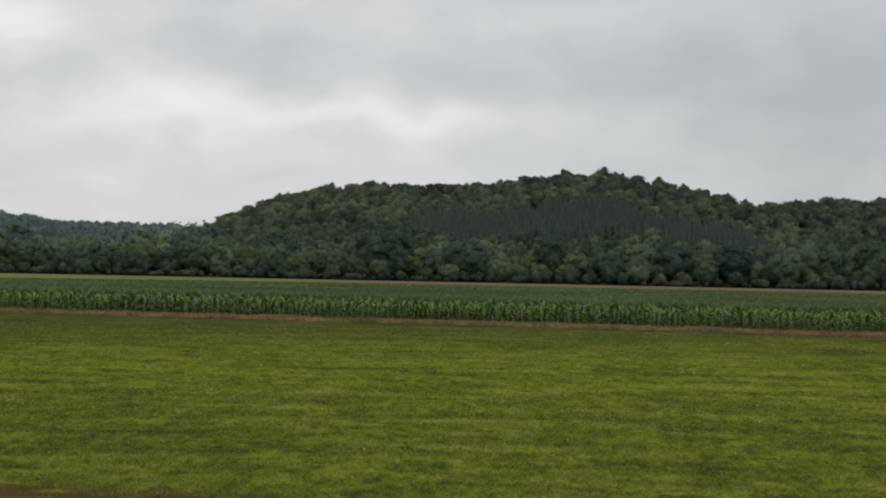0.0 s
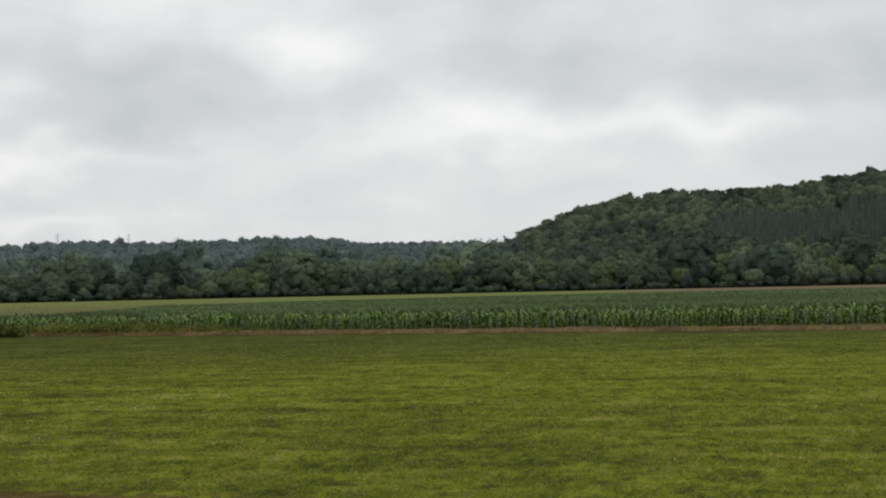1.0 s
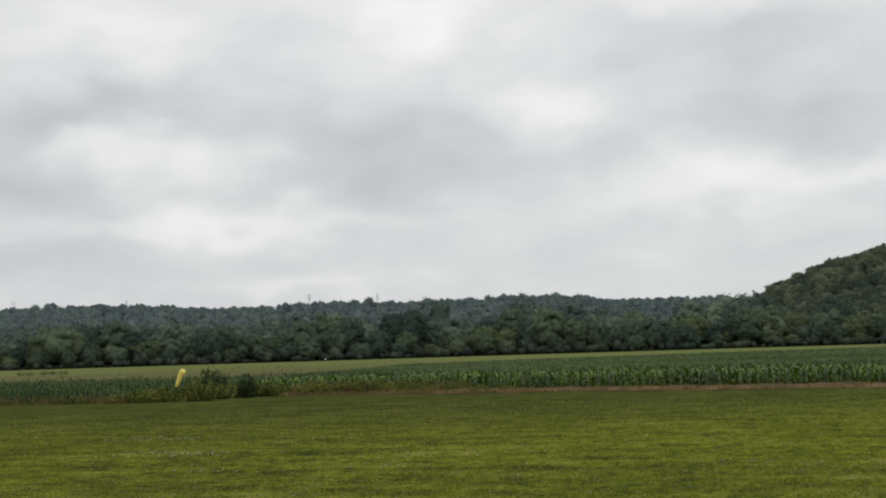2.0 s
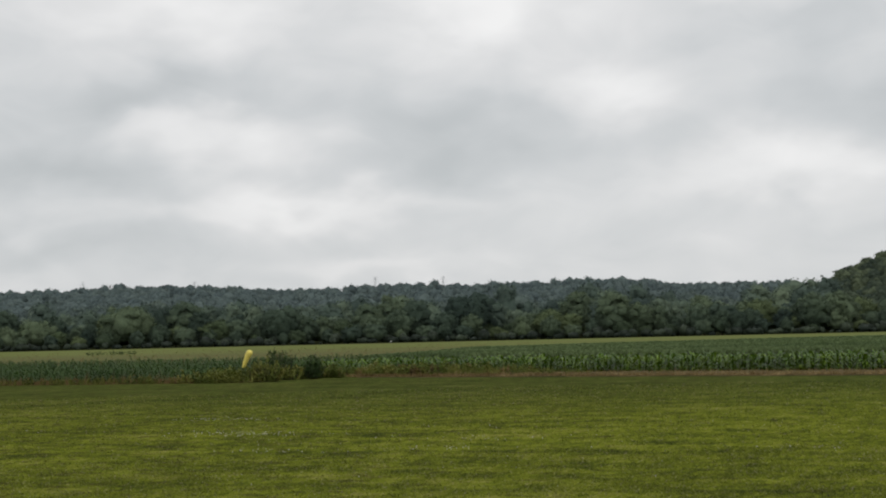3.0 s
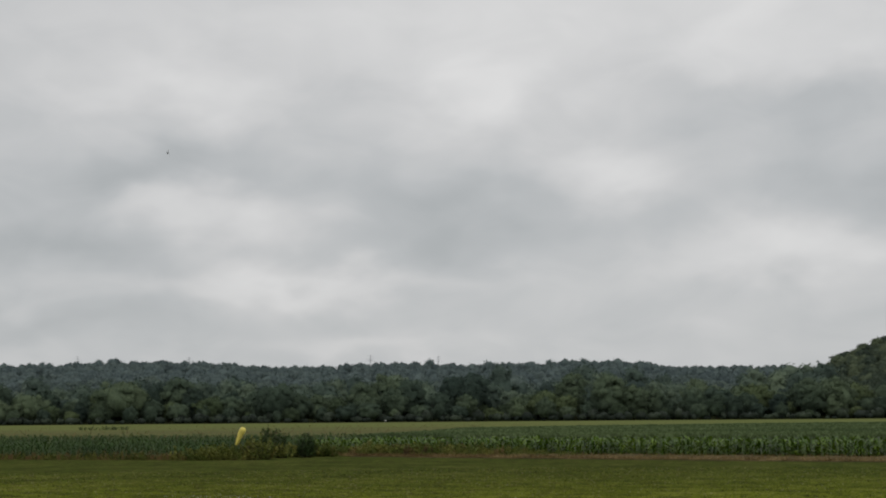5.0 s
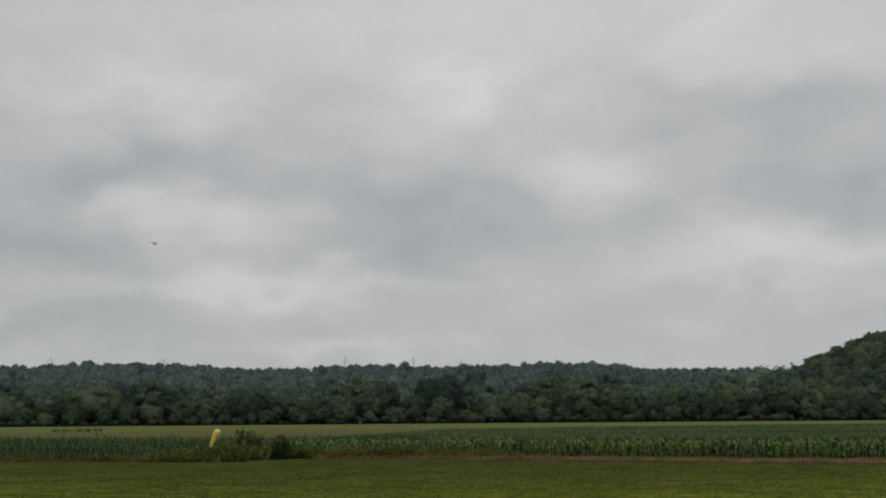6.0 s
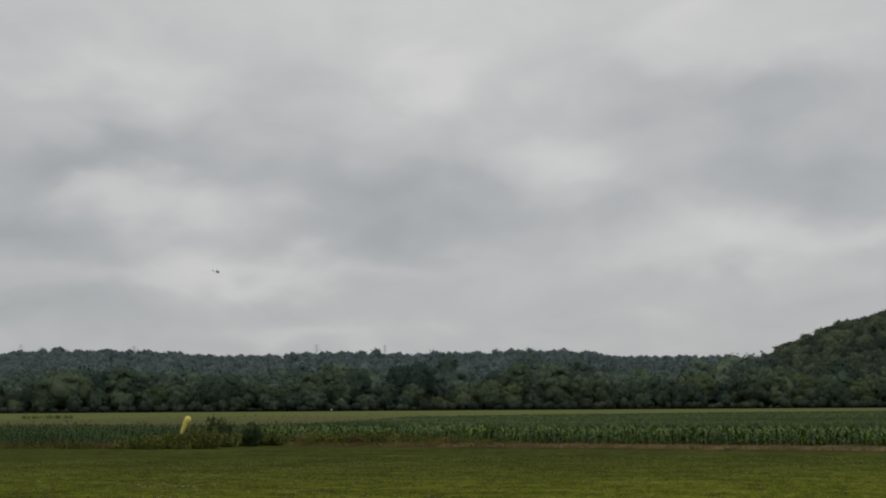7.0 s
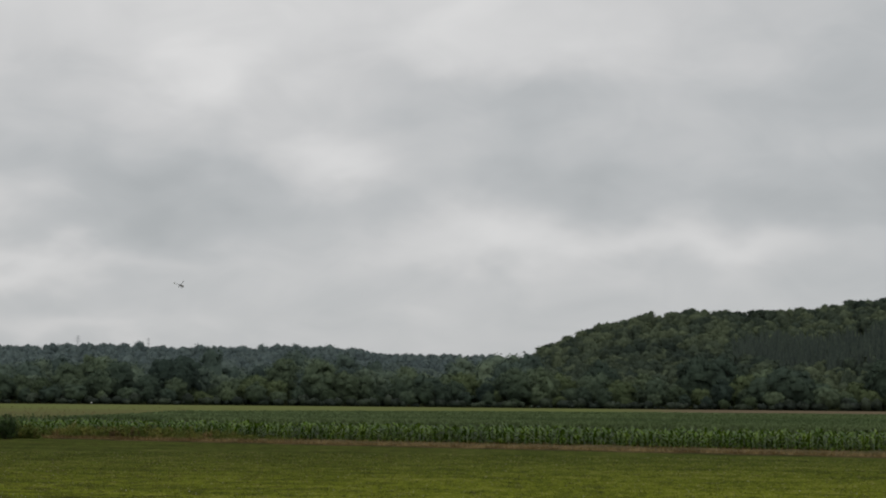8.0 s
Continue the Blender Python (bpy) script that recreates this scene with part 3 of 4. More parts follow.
def woods():
    rng = np.random.default_rng(11)

    def sizes(n, low, high, odd=0.05):
        return rng.uniform(low, high, n) * np.where(rng.uniform(0, 1, n) < odd, 1.25, 1.0)

    mid = [crown(rng, w, h, -0.5, k, 3, 5, 290, 0.46) for w, h, k in ((10.5, 9, 11), (9, 9.5, 9), (12, 9.5, 12), (8.5, 8.5, 8), (10, 10, 11), (11.5, 8.5, 11), (8, 9.5, 8), (10.5, 9.5, 12))]
    spots = wood_spots(rng, -17.5, 9.5, 698, 1075, 9.0)
    spots = spots[~pine_stand(spots)]
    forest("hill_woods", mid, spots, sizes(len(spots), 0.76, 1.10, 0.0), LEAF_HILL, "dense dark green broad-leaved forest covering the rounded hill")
    pines = [conifer(rng, w, h) for w, h in ((3.6, 9.8), (3.2, 10.4), (3.9, 9.4), (3.4, 10.1))]
    spots = wood_spots(rng, -11, 2, 790, 925, 3.1)
    spots = spots[pine_stand(spots)]
    forest("pine_plantation", pines, spots, sizes(len(spots), 0.85, 1.05, 0.0), PINE, "even dark stand of planted pines across the hillside")
    big = [crown(rng, w, h, -0.5, k, 3, 5, 460, 0.50) for w, h, k in ((12, 12.5, 13), (10, 13, 11), (14, 13, 15), (9, 11, 10), (11, 14, 12), (13, 11.5, 13))]
    spots = wood_spots(rng, 9.0, 40, 700, 900, 12.6)
    forest("valley_woods", big, spots, sizes(len(spots), 0.62, 1.05) * groves(spots), LEAF_HAZE_VALLEY, "broad-leaved woods rising behind the tree line")
    far = [crown(rng, w, h, -0.5, k, 3, 4, 76, 1.05, 0.27) for w, h, k in ((15, 13.5, 6), (17, 13.5, 7), (13, 12.5, 5), (18, 14, 7), (14, 14.5, 6), (16, 12.5, 6))]
    spots = wood_spots(rng, 5.5, 40, 910, 2260, 19.0)
    spots = spots[(np.hypot(spots[:, 0], spots[:, 1]) > 1400) | (azimuth(spots) > 9.8)]
    near = np.hypot(spots[:, 0], spots[:, 1]) < 1350
    forest("slope_woods", far, spots[near], sizes(near.sum(), 0.62, 1.15), LEAF_HAZE_SLOPE, "green forest rising below the ridge, haze put into its colour")
    forest("ridge_woods", far, spots[~near], sizes((~near).sum(), 0.7, 1.1), LEAF_HAZE_FAR, "forest covering the long distant ridge, haze put into its grey-green colour")


woods()


def tree(seed, width, height, leaves, label):
    """A broad-leaved tree: tapered trunk with limbs, and a crown of leaf clumps."""
    rng = np.random.default_rng(seed)
    root = new("tree")
    bm = bmesh.new()
    tube(bm, [(0, 0, -0.3), (0.1, 0, height * 0.3), (0.0, 0.2, height * 0.75)], [0.32, 0.24, 0.06], 7)
    for i in range(5):
        a, h = i * 1.3 + seed, height * (0.22 + 0.1 * i)
        reach = width * 0.32
        tube(bm, [(0.05, 0.05, h), (math.cos(a) * reach * 0.5, math.sin(a) * reach * 0.5, h + 1.2), (math.cos(a) * reach, math.sin(a) * reach, h + 2.4)], [0.13, 0.09, 0.03], 5)
    part("trunk", bm, BARK, root)
    verts, faces, normals = crown(rng, width, height, -0.2, int(width * 2.5), 3, 5, 2300, 0.40, 0.155)
    part("crown", mesh_of("crown", verts, faces, leaves, True, normals), None, root)
    return tagged(root, label, "tree", "trees along the far field edge")


def tree_line():
    """The edge of the wood along the far side of the fields."""
    rng = np.random.default_rng(5)
    dark, pale = "broad-leaved tree with a full dark green crown at the field edge", "lighter yellow-green broad-leaved tree at the edge of the wood"
    kinds = [tree(s, w, h, LEAF_FRONT, dark) for s, w, h in ((1, 14, 14), (2, 12, 12), (3, 15.5, 15), (6, 17, 13), (7, 12, 15.5), (8, 18, 14.5), (9, 10, 10))]
    kinds += [tree(s, w, h, LEAF_PALE, pale) for s, w, h in ((4, 13, 10.5), (5, 11, 8.5), (10, 12, 9.5))]
    placed = 0
    for row, (r, step, size) in enumerate(((652, 9.0, 0.55), (663, 9.0, 0.80), (682, 9.5, 1.08))):
        a = -18.0
        while a < 40.5:
            a += math.degrees(step / r) * rng.uniform(0.75, 1.3)
            x, y = polar(a + rng.uniform(-0.1, 0.1), r + rng.uniform(-5, 5))
            grown = size * rng.uniform(0.66, 1.15) * (float(groves(np.array([[x, y]]))[0]) if row else 1.1)
            grown = min(grown, 1.4)
            i = int(rng.integers(0, len(kinds)))
            m = pose(float(x), float(y), float(rise(x, y)) - 0.1, 0, 0, rng.uniform(0, 360)) @ Matrix.Diagonal((grown, grown, grown, 1))
            if placed < len(kinds):
                kinds[placed].matrix_basis = m
            else:
                c = copy_thing(kinds[i], m)
                c.matrix_basis = m
            placed += 1


tree_line()


# ---------------------------------------------------------------- corn
def leaf_strip(length, width, lift, droop, turn, height, twist=0.0, segs=4, ribbed=True):
    """An arching corn leaf as a strip with a folded midrib."""
    verts, faces = [], []
    for i in range(segs + 1):
        f = i / segs
        out = length * f * (1 - 0.12 * droop * f)
        up = lift * length * f - droop * length * f * f
        w = width * (0.55 + 1.6 * f - 2.1 * f * f if segs > 1 else 1.0) * 0.5
        c, s = math.cos(turn), math.sin(turn)
        tilt = twist * f
        for side in (-1, 0, 1) if ribbed else (-1, 1):
            ox = side * w
            oz = up + (abs(side) * w * 0.35) + side * w * tilt
            verts.append((out * c - ox * s, out * s + ox * c, height + oz))
    for i in range(segs):
        for k in range(2 if ribbed else 1):
            cols = 3 if ribbed else 2
            a = i * cols + k
            faces.append((a, a + 1, a + cols + 1, a + cols))
    return verts, faces


def canopy_clump(rng):
    """The top of a stand of corn: leaf tips standing out of the mass below."""
    vs, fs = [], []
    for i in range(5):
        a, out = rng.uniform(0, 6.28), rng.uniform(0.05, 0.22)
        root = np.array([rng.uniform(-0.2, 0.2), rng.uniform(-0.2, 0.2), CORN_TALL * 0.72])
        b = rng.uniform(0, 6.28)
        side = np.array([math.cos(b), math.sin(b), 0]) * 0.055
        tip = root + np.array([math.cos(a) * out, math.sin(a) * out, CORN_TALL * rng.uniform(0.17, 0.27)])
        droop = tip + np.array([math.cos(a) * 0.10, math.sin(a) * 0.10, -0.03])
        k = len(vs)
        vs += [root - side, root + side, tip + side * 0.8, tip - side * 0.8, droop]
        fs += [(k, k + 1, k + 2, k + 3), (k + 3, k + 2, k + 4, k + 4)]
    return np.array(vs, float), np.array([f for f in fs if f[2] != f[3]])


def corn_leaves(rng, tall, count, segs=4, low=0.12, wide=0.128, ribbed=True):
    out = []
    turn = rng.uniform(0, 6.28)
    for i in range(count):
        f = i / (count - 1)
        h = tall * (low + (0.74 - low) * f)
        out.append(leaf_strip(tall * rng.uniform(0.42, 0.6) * (1.0 - 0.25 * abs(f - 0.5)), wide, rng.uniform(0.75, 1.15) + 0.3 * f, rng.uniform(0.7, 1.2), turn, h, rng.uniform(-0.5, 0.5), segs, ribbed))
        turn += math.pi + rng.uniform(-0.5, 0.5)
    return out


CORN_TALL = 0.95


def corn_plant(seed):
    rng = np.random.default_rng(seed)
    root = new("corn_plant")
    bm = bmesh.new()
    tube(bm, [(0, 0, -0.02), (0.004, 0, CORN_TALL * 0.4), (0.0, 0.006, CORN_TALL * 0.8)], [0.016, 0.012, 0.005], 5)
    part("stalk", bm, STALK, root)
    for verts, faces in corn_leaves(rng, CORN_TALL, 9):
        part("leaf", mesh_of("leaf", verts, faces, CORN_LEAF, True), None, root)
    return tagged(root, "young green corn plant with long arching leaves, in the front row", "corn", "corn plants of the front row")


def merged_corn(rng, count, segs, low=0.12, wide=0.105, ribbed=True):
    vs, fs, total = [], [], 0
    for verts, faces in corn_leaves(rng, CORN_TALL, count, segs, low, wide, ribbed):
        vs += verts
        fs += [tuple(i + total for i in f) for f in faces]
        total += len(verts)
    if not ribbed:
        return np.array(vs, float), np.array(fs)
    # stalk as a thin blade of three sides
    ring = [(0.012, 0), (-0.006, 0.010), (-0.006, -0.010)]
    base = len(vs)
    vs += [(x, y, 0) for x, y in ring] + [(x * 0.4, y * 0.4, CORN_TALL * 0.8) for x, y in ring]
    fs += [(base + k, base + (k + 1) % 3, base + 3 + (k + 1) % 3, base + 3 + k) for k in range(3)]
    return np.array(vs, float), np.array(fs)


def corn_line(x):
    return 65.2 - SLOPE * x


def corn_left(y):
    """Left side of the corn field, which slants away from the weeds."""
    return np.interp(y, [0, 76, 98, 272, 400], [-37, -37, -41, -91, -125])


def corn_back(a):
    """How far the corn reaches; a strip of meadow lies between it and the trees."""
    return np.interp(a, [-20, 0, 6, 12.6, 18.2, 20, 26], [206, 202, 196, 174, 155, 148, 142])


def corn_field():
    rng = np.random.default_rng(21)
    kinds = [corn_plant(s) for s in range(31, 39)]
    x, i = -36.5, 0
    while x < 19.5:
        x += rng.uniform(0.16, 0.25)
        y = corn_line(x) + rng.uniform(-0.12, 0.12)
        g = rng.uniform(0.74, 0.95) * (1.0 if x > -27 else 0.92)
        m = pose(x, y, 0.0, rng.uniform(-5, 5), rng.uniform(-5, 5), rng.uniform(0, 360)) @ Matrix.Diagonal((g, g, g, 1))
        if i < len(kinds):
            kinds[i].matrix_basis = m
        else:
            copy_thing(kinds[int(rng.integers(0, len(kinds)))], m).matrix_basis = m
        i += 1
    # the rows behind
    full = [merged_corn(rng, 8, 3) for _ in range(6)]
    spots = []
    for row in range(1, 9):
        xs = np.arange(-37.5, 21, 0.22) + rng.uniform(-0.07, 0.07, 266)
        spots.append(np.stack([xs, corn_line(xs) + row * 0.76 + rng.uniform(-0.08, 0.08, len(xs)), 0 * xs], -1))
    spots = np.concatenate(spots)
    ob = new("corn_rows", mesh_of("corn_rows", *scatter(rng, full, spots, rng.uniform(0.76, 0.93, len(spots)), 0.06), CORN_LEAF, True))
    tagged(ob, "green corn rows standing close behind the front row", "corn", kind="stuff")
    # the rest of the field, thinning in detail with distance
    light = [canopy_clump(rng) for _ in range(8)]
    spots, scales = [], []
    r = 72.0
    while r < 292:
        gap = 0.30 * (r / 72) ** 0.9
        a = np.arange(-20, 30, math.degrees(gap / r))
        a = a + rng.uniform(-0.5, 0.5, len(a)) * math.degrees(gap / r)
        px, py = polar(a, r + rng.uniform(-0.5, 0.5, len(a)) * gap)
        keep = (py > corn_line(px) + 6.6) & (px > corn_left(py)) & (np.hypot(px, py) < corn_back(a))
        spots.append(np.stack([px, py, 0 * px], -1)[keep])
        scales.append(np.full(keep.sum(), gap / 0.30))
        r += gap
    spots = np.concatenate(spots)
    verts, faces = scatter(rng, light, spots, rng.uniform(0.97, 1.03, len(spots)), 0.03, np.concatenate(scales))
    # the mass of lower leaves under the top ones
    a, r = np.meshgrid(np.linspace(-20, 30, 160), 72.5 * (290 / 72.5) ** np.linspace(0, 1, 70))
    x, y = polar(a, r)
    z = CORN_TALL * (0.83 + 0.02 * np.sin(x * 5.3) * np.sin(y * 3.7))
    i, j = np.meshgrid(np.arange(69), np.arange(159), indexing="ij")
    quad = np.stack([i * 160 + j, (i + 1) * 160 + j, (i + 1) * 160 + j + 1, i * 160 + j + 1], -1).reshape(-1, 4)
    inside = ((y > corn_line(x) + 6.8) & (x > corn_left(y) + 0.3) & (r < corn_back(a))).ravel()
    quad = quad[inside[quad].all(1)]
    faces = np.concatenate([faces, quad + len(verts)])
    verts = np.concatenate([verts, np.stack([x, y, z], -1).reshape(-1, 3)])
    ob = new("corn_canopy", mesh_of("corn_canopy", verts, faces, CORN_FAR_SHEEN, True))
    tagged(ob, "wide field of green corn reaching back to the meadow", "corn", kind="stuff")


corn_field()


# ---------------------------------------------------------------- rough scenery by the fields
def windsock():
    root = new("windsock")
    at = Vector((-35.20, 64.32, -0.17))
    part("pole", tube(bmesh.new(), [(0, 0, 0.1), (0, 0, 1.60)], [0.011, 0.009], 8), BARK, root, "thin dark pole")
    hub = Vector((-0.02, 0, 1.53))
    ring = [hub + Vector((0.10 * math.cos(k / 12 * 2 * math.pi) - 0.06, 0.11 * math.sin(k / 12 * 2 * math.pi), -0.03 * math.cos(k / 12 * 2 * math.pi))) for k in range(13)]
    part("hoop", tube(bmesh.new(), ring, [0.006] * 13, 5), STEEL, root, "thin wire hoop at the sock's mouth")
    bm = bmesh.new()
    path = [(0.045, 0, 1.575), (0.03, 0, 1.55), (-0.01, 0, 1.485), (-0.09, 0.01, 1.36), (-0.165, 0.01, 1.21), (-0.25, 0.0, 1.04), (-0.315, 0, 0.88), (-0.34, 0, 0.82)]
    tube(bm, path, [0.05, 0.105, 0.14, 0.135, 0.112, 0.095, 0.078, 0.066], 16)
    for v in bm.verts:
        v.co += Vector((noise.noise(v.co * 7), noise.noise(v.co * 7 + Vector((5, 0, 0))), 0)) * 0.022
    part("sock", bm, SOCK, root)
    root.matrix_basis = pose(*at)
    tagged(root, "limp yellow fabric windsock on a thin steel pole among weeds", "windsock")


windsock()


def herb(rng, width, height, stems, per, leaf, droop=0.3):
    """Leafy stems from one root: arrays of the leaves, and the stems' own lines."""
    at, face, lines = [], [], []
    for i in range(stems):
        a, out = rng.uniform(0, 2 * np.pi), width * 0.5 * np.sqrt(rng.uniform(0, 1))
        tall = height * rng.uniform(0.55, 1.0) * (1.12 - 0.5 * (2 * out / width) ** 2)
        root = np.array([np.cos(a) * out * 0.55, np.sin(a) * out * 0.55, 0])
        tip = np.array([np.cos(a) * out, np.sin(a) * out, tall])
        f = rng.uniform(0.08, 1.0, per) ** 0.8
        b = rng.uniform(0, 2 * np.pi, per)
        side = np.stack([np.cos(b), np.sin(b), 0 * b], -1)
        reach = leaf * rng.uniform(0.6, 2.2, per) * (1.25 - 0.8 * f)
        at.append(root + (tip - root) * f[:, None] + side * reach[:, None] - np.array([0, 0, 1]) * (reach * droop)[:, None])
        face.append(side * 0.7 + np.array([0, 0, 0.8]))
        lines.append((root, root * 0.4 + tip * 0.6 + rng.normal(0, 0.02, 3), tip))
    verts, faces = cards(rng, np.concatenate(at), np.concatenate(face), leaf, 0.5, 0.5)
    verts[:, 2] = np.maximum(verts[:, 2], 0.005)
    return verts, faces, lines


def shrub(seed, width, height, mat, stems, label, x, y):
    rng = np.random.default_rng(seed)
    root = new("shrub")
    verts, faces, lines = herb(rng, width, height, stems, 34, 0.055)
    bm = bmesh.new()
    for a, b, c in lines:
        tube(bm, [tuple(a), tuple(b), tuple(c)], [0.010, 0.007, 0.003], 4)
    part("stem", bm, BARK, root)
    part("foliage", mesh_of("foliage", verts, faces, mat), None, root)
    root.matrix_basis = pose(x, y, 0)
    return tagged(root, label, "shrub", "weedy shrubs at the field corner")


shrub(3, 2.0, 1.10, WEED_LEAF, 60, "bushy green weed clump beside the windsock pole", -34.75, 64.9)
shrub(4, 1.3, 0.80, SHRUB_LEAF, 30, "low dark green weedy bush behind the windsock", -36.6, 65.6)
shrub(5, 0.55, 1.55, WEED_LEAF, 8, "tall narrow leafy weed standing above the bushes", -35.9, 68.2)
shrub(6, 1.7, 1.45, SHRUB_LEAF, 70, "dense dark green shrub at the field corner", -35.7, 68.0)
shrub(7, 1.1, 1.10, SHRUB_LEAF, 46, "narrow dark green shrub apart from the others", -34.2, 68.6)
shrub(8, 1.1, 0.85, WEED_LEAF, 22, "yellow-green weed clump beside the dark shrubs", -34.8, 67.6)


def weeds():
    rng = np.random.default_rng(8)
    kinds = [herb(rng, 0.6, 0.62, 7, 22, 0.045)[:2] for _ in range(8)]
    for name, mat, count, x0, x1, low, high, label in (
            ("weed_strip", WEED_LEAF, 560, -38, -21, 0.5, 1.25, "ragged yellow-green weeds along the field edge"),
            ("dry_weeds", STRAW, 70, -42, -24, 0.35, 0.95, "brown withered weeds along the field edge"),
            ("dock_stalks", BROWN_LEAF, 16, -31.5, -28.0, 0.9, 1.3, "rust-brown seed stalks among the green weeds"),
            ("edge_weeds", WEED_LEAF, 160, -60, -37, 0.35, 0.75, "low green weeds in front of the young crop"),
            ("corner_weeds", WEED_LEAF, 90, -36.6, -34.4, 0.5, 1.2, "tangled green weeds round the field corner"),
            ("bank_weeds", WEED_LEAF, 150, -22, 21, 0.15, 0.40, "small weeds on the earth bank")):
        xs = rng.uniform(x0, x1, count)
        slant = 62.6 - SLOPE * xs + rng.uniform(-0.9, 1.8, count)
        ys = np.where(xs < -36, 63.6 + rng.uniform(-0.4, 1.6, count), np.where(xs < -33.5, np.minimum(slant, 70), slant))
        if name == "corner_weeds":
            ys = rng.uniform(63.6, 71.0, count)
        scale = rng.uniform(low, high, count) * (np.interp(xs, [-37, -29, -25, -21], [1.05, 1.0, 0.75, 0.4]) if x1 == -21 else 1)
        ob = new(name, mesh_of(name, *scatter(rng, kinds, np.stack([xs, ys, 0 * xs], -1), scale), mat))
        tagged(ob, label, "weeds", kind="stuff")
    # dark tussocks dotted over the hay meadow
    for name, count, low, high, mat, label in (("meadow_tussocks", 160, 0.25, 0.6, WEED_LEAF, "small dark tussocks dotted over the meadow"),
                                               ("meadow_stubble", 1300, 0.18, 0.42, STRAW, "dry tan tufts scattered through the hay meadow")):
        r, a = rng.uniform(118, 420, count), rng.uniform(14, 40, count)
        x, y = polar(a, r)
        keep = (x < corn_left(y) - 4) & (y > 116)
        spots = np.stack([x, y, 0 * x], -1)[keep]
        ob = new(name, mesh_of(name, *scatter(rng, kinds, spots, rng.uniform(low, high, len(spots))), mat))
        tagged(ob, label, "weeds", kind="stuff")


weeds()
x_, y_ = polar(33.4, 300.0)
for k_ in range(5):
    shrub(40 + k_, 2.2, 0.8, SHRUB_LEAF, 16, "low dark bush in the open hay meadow", float(x_) + (k_ - 2) * 1.7, float(y_) + (k_ - 2) * 0.6)


x_, y_ = polar(37.75, 288.0)
shrub(51, 2.2, 1.8, BROWN_LEAF, 60, "brown withered bush standing in the hay meadow", float(x_), float(y_))


def marker_board():
    root = new("marker_board")
    bm = bmesh.new()
    bmesh.ops.create_cube(bm, size=1, matrix=Matrix.Translation((0, 0, 0.72)) @ Matrix.Diagonal((0.55, 0.06, 0.35, 1)))
    bmesh.ops.bevel(bm, geom=bm.edges[:], offset=0.015, segments=1, affect="EDGES")
    part("board", bm, WHITE, root)
    for s in (-0.2, 0.2):
        part("post", tube(bmesh.new(), [(s, 0.05, -0.1), (s, 0.05, 0.9)], [0.03, 0.03], 6), BARK, root)
    x, y = polar(23.79, 600.0)
    root.matrix_basis = pose(float(x), float(y), 0, 0, 0, 24)
    tagged(root, "small white marker board at the far end of the meadow", "sign")


marker_board()


def undergrowth():
    """Bushes under the edge of the wood."""
    rng = np.random.default_rng(77)
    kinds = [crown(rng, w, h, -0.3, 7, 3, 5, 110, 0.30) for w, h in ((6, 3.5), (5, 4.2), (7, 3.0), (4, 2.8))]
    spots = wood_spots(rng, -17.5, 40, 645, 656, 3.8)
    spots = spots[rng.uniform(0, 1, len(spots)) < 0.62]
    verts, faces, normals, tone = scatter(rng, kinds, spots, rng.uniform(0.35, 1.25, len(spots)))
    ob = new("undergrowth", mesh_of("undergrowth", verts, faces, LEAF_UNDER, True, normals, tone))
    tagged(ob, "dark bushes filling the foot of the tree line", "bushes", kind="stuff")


undergrowth()


def young_crop():
    """The lower crop on the far side of the weeds."""
    rng = np.random.default_rng(9)
    kinds = [merged_corn(rng, 6, 2, 0.25, 0.10, False) for _ in range(6)]
    spots = []
    y = 63.6
    while y < 113:
        xs = np.arange(-95, -37.2, 0.3 * (y / 64) ** 1.2)
        xs = xs + rng.uniform(-0.1, 0.1, len(xs))
        spots.append(np.stack([xs, y + rng.uniform(-0.2, 0.2, len(xs)), 0 * xs], -1))
        y += 0.76 * (y / 64)
    spots = np.concatenate(spots)
    spots = spots[spots[:, 0] < corn_left(spots[:, 1]) - 0.3]
    ob = new("young_crop", mesh_of("young_crop", *scatter(rng, kinds, spots, rng.uniform(0.6, 0.8, len(spots))), CROP_LEAF, True))
    tagged(ob, "low blue-green young corn in a strip beside the meadow", "crop", kind="stuff")


young_crop()


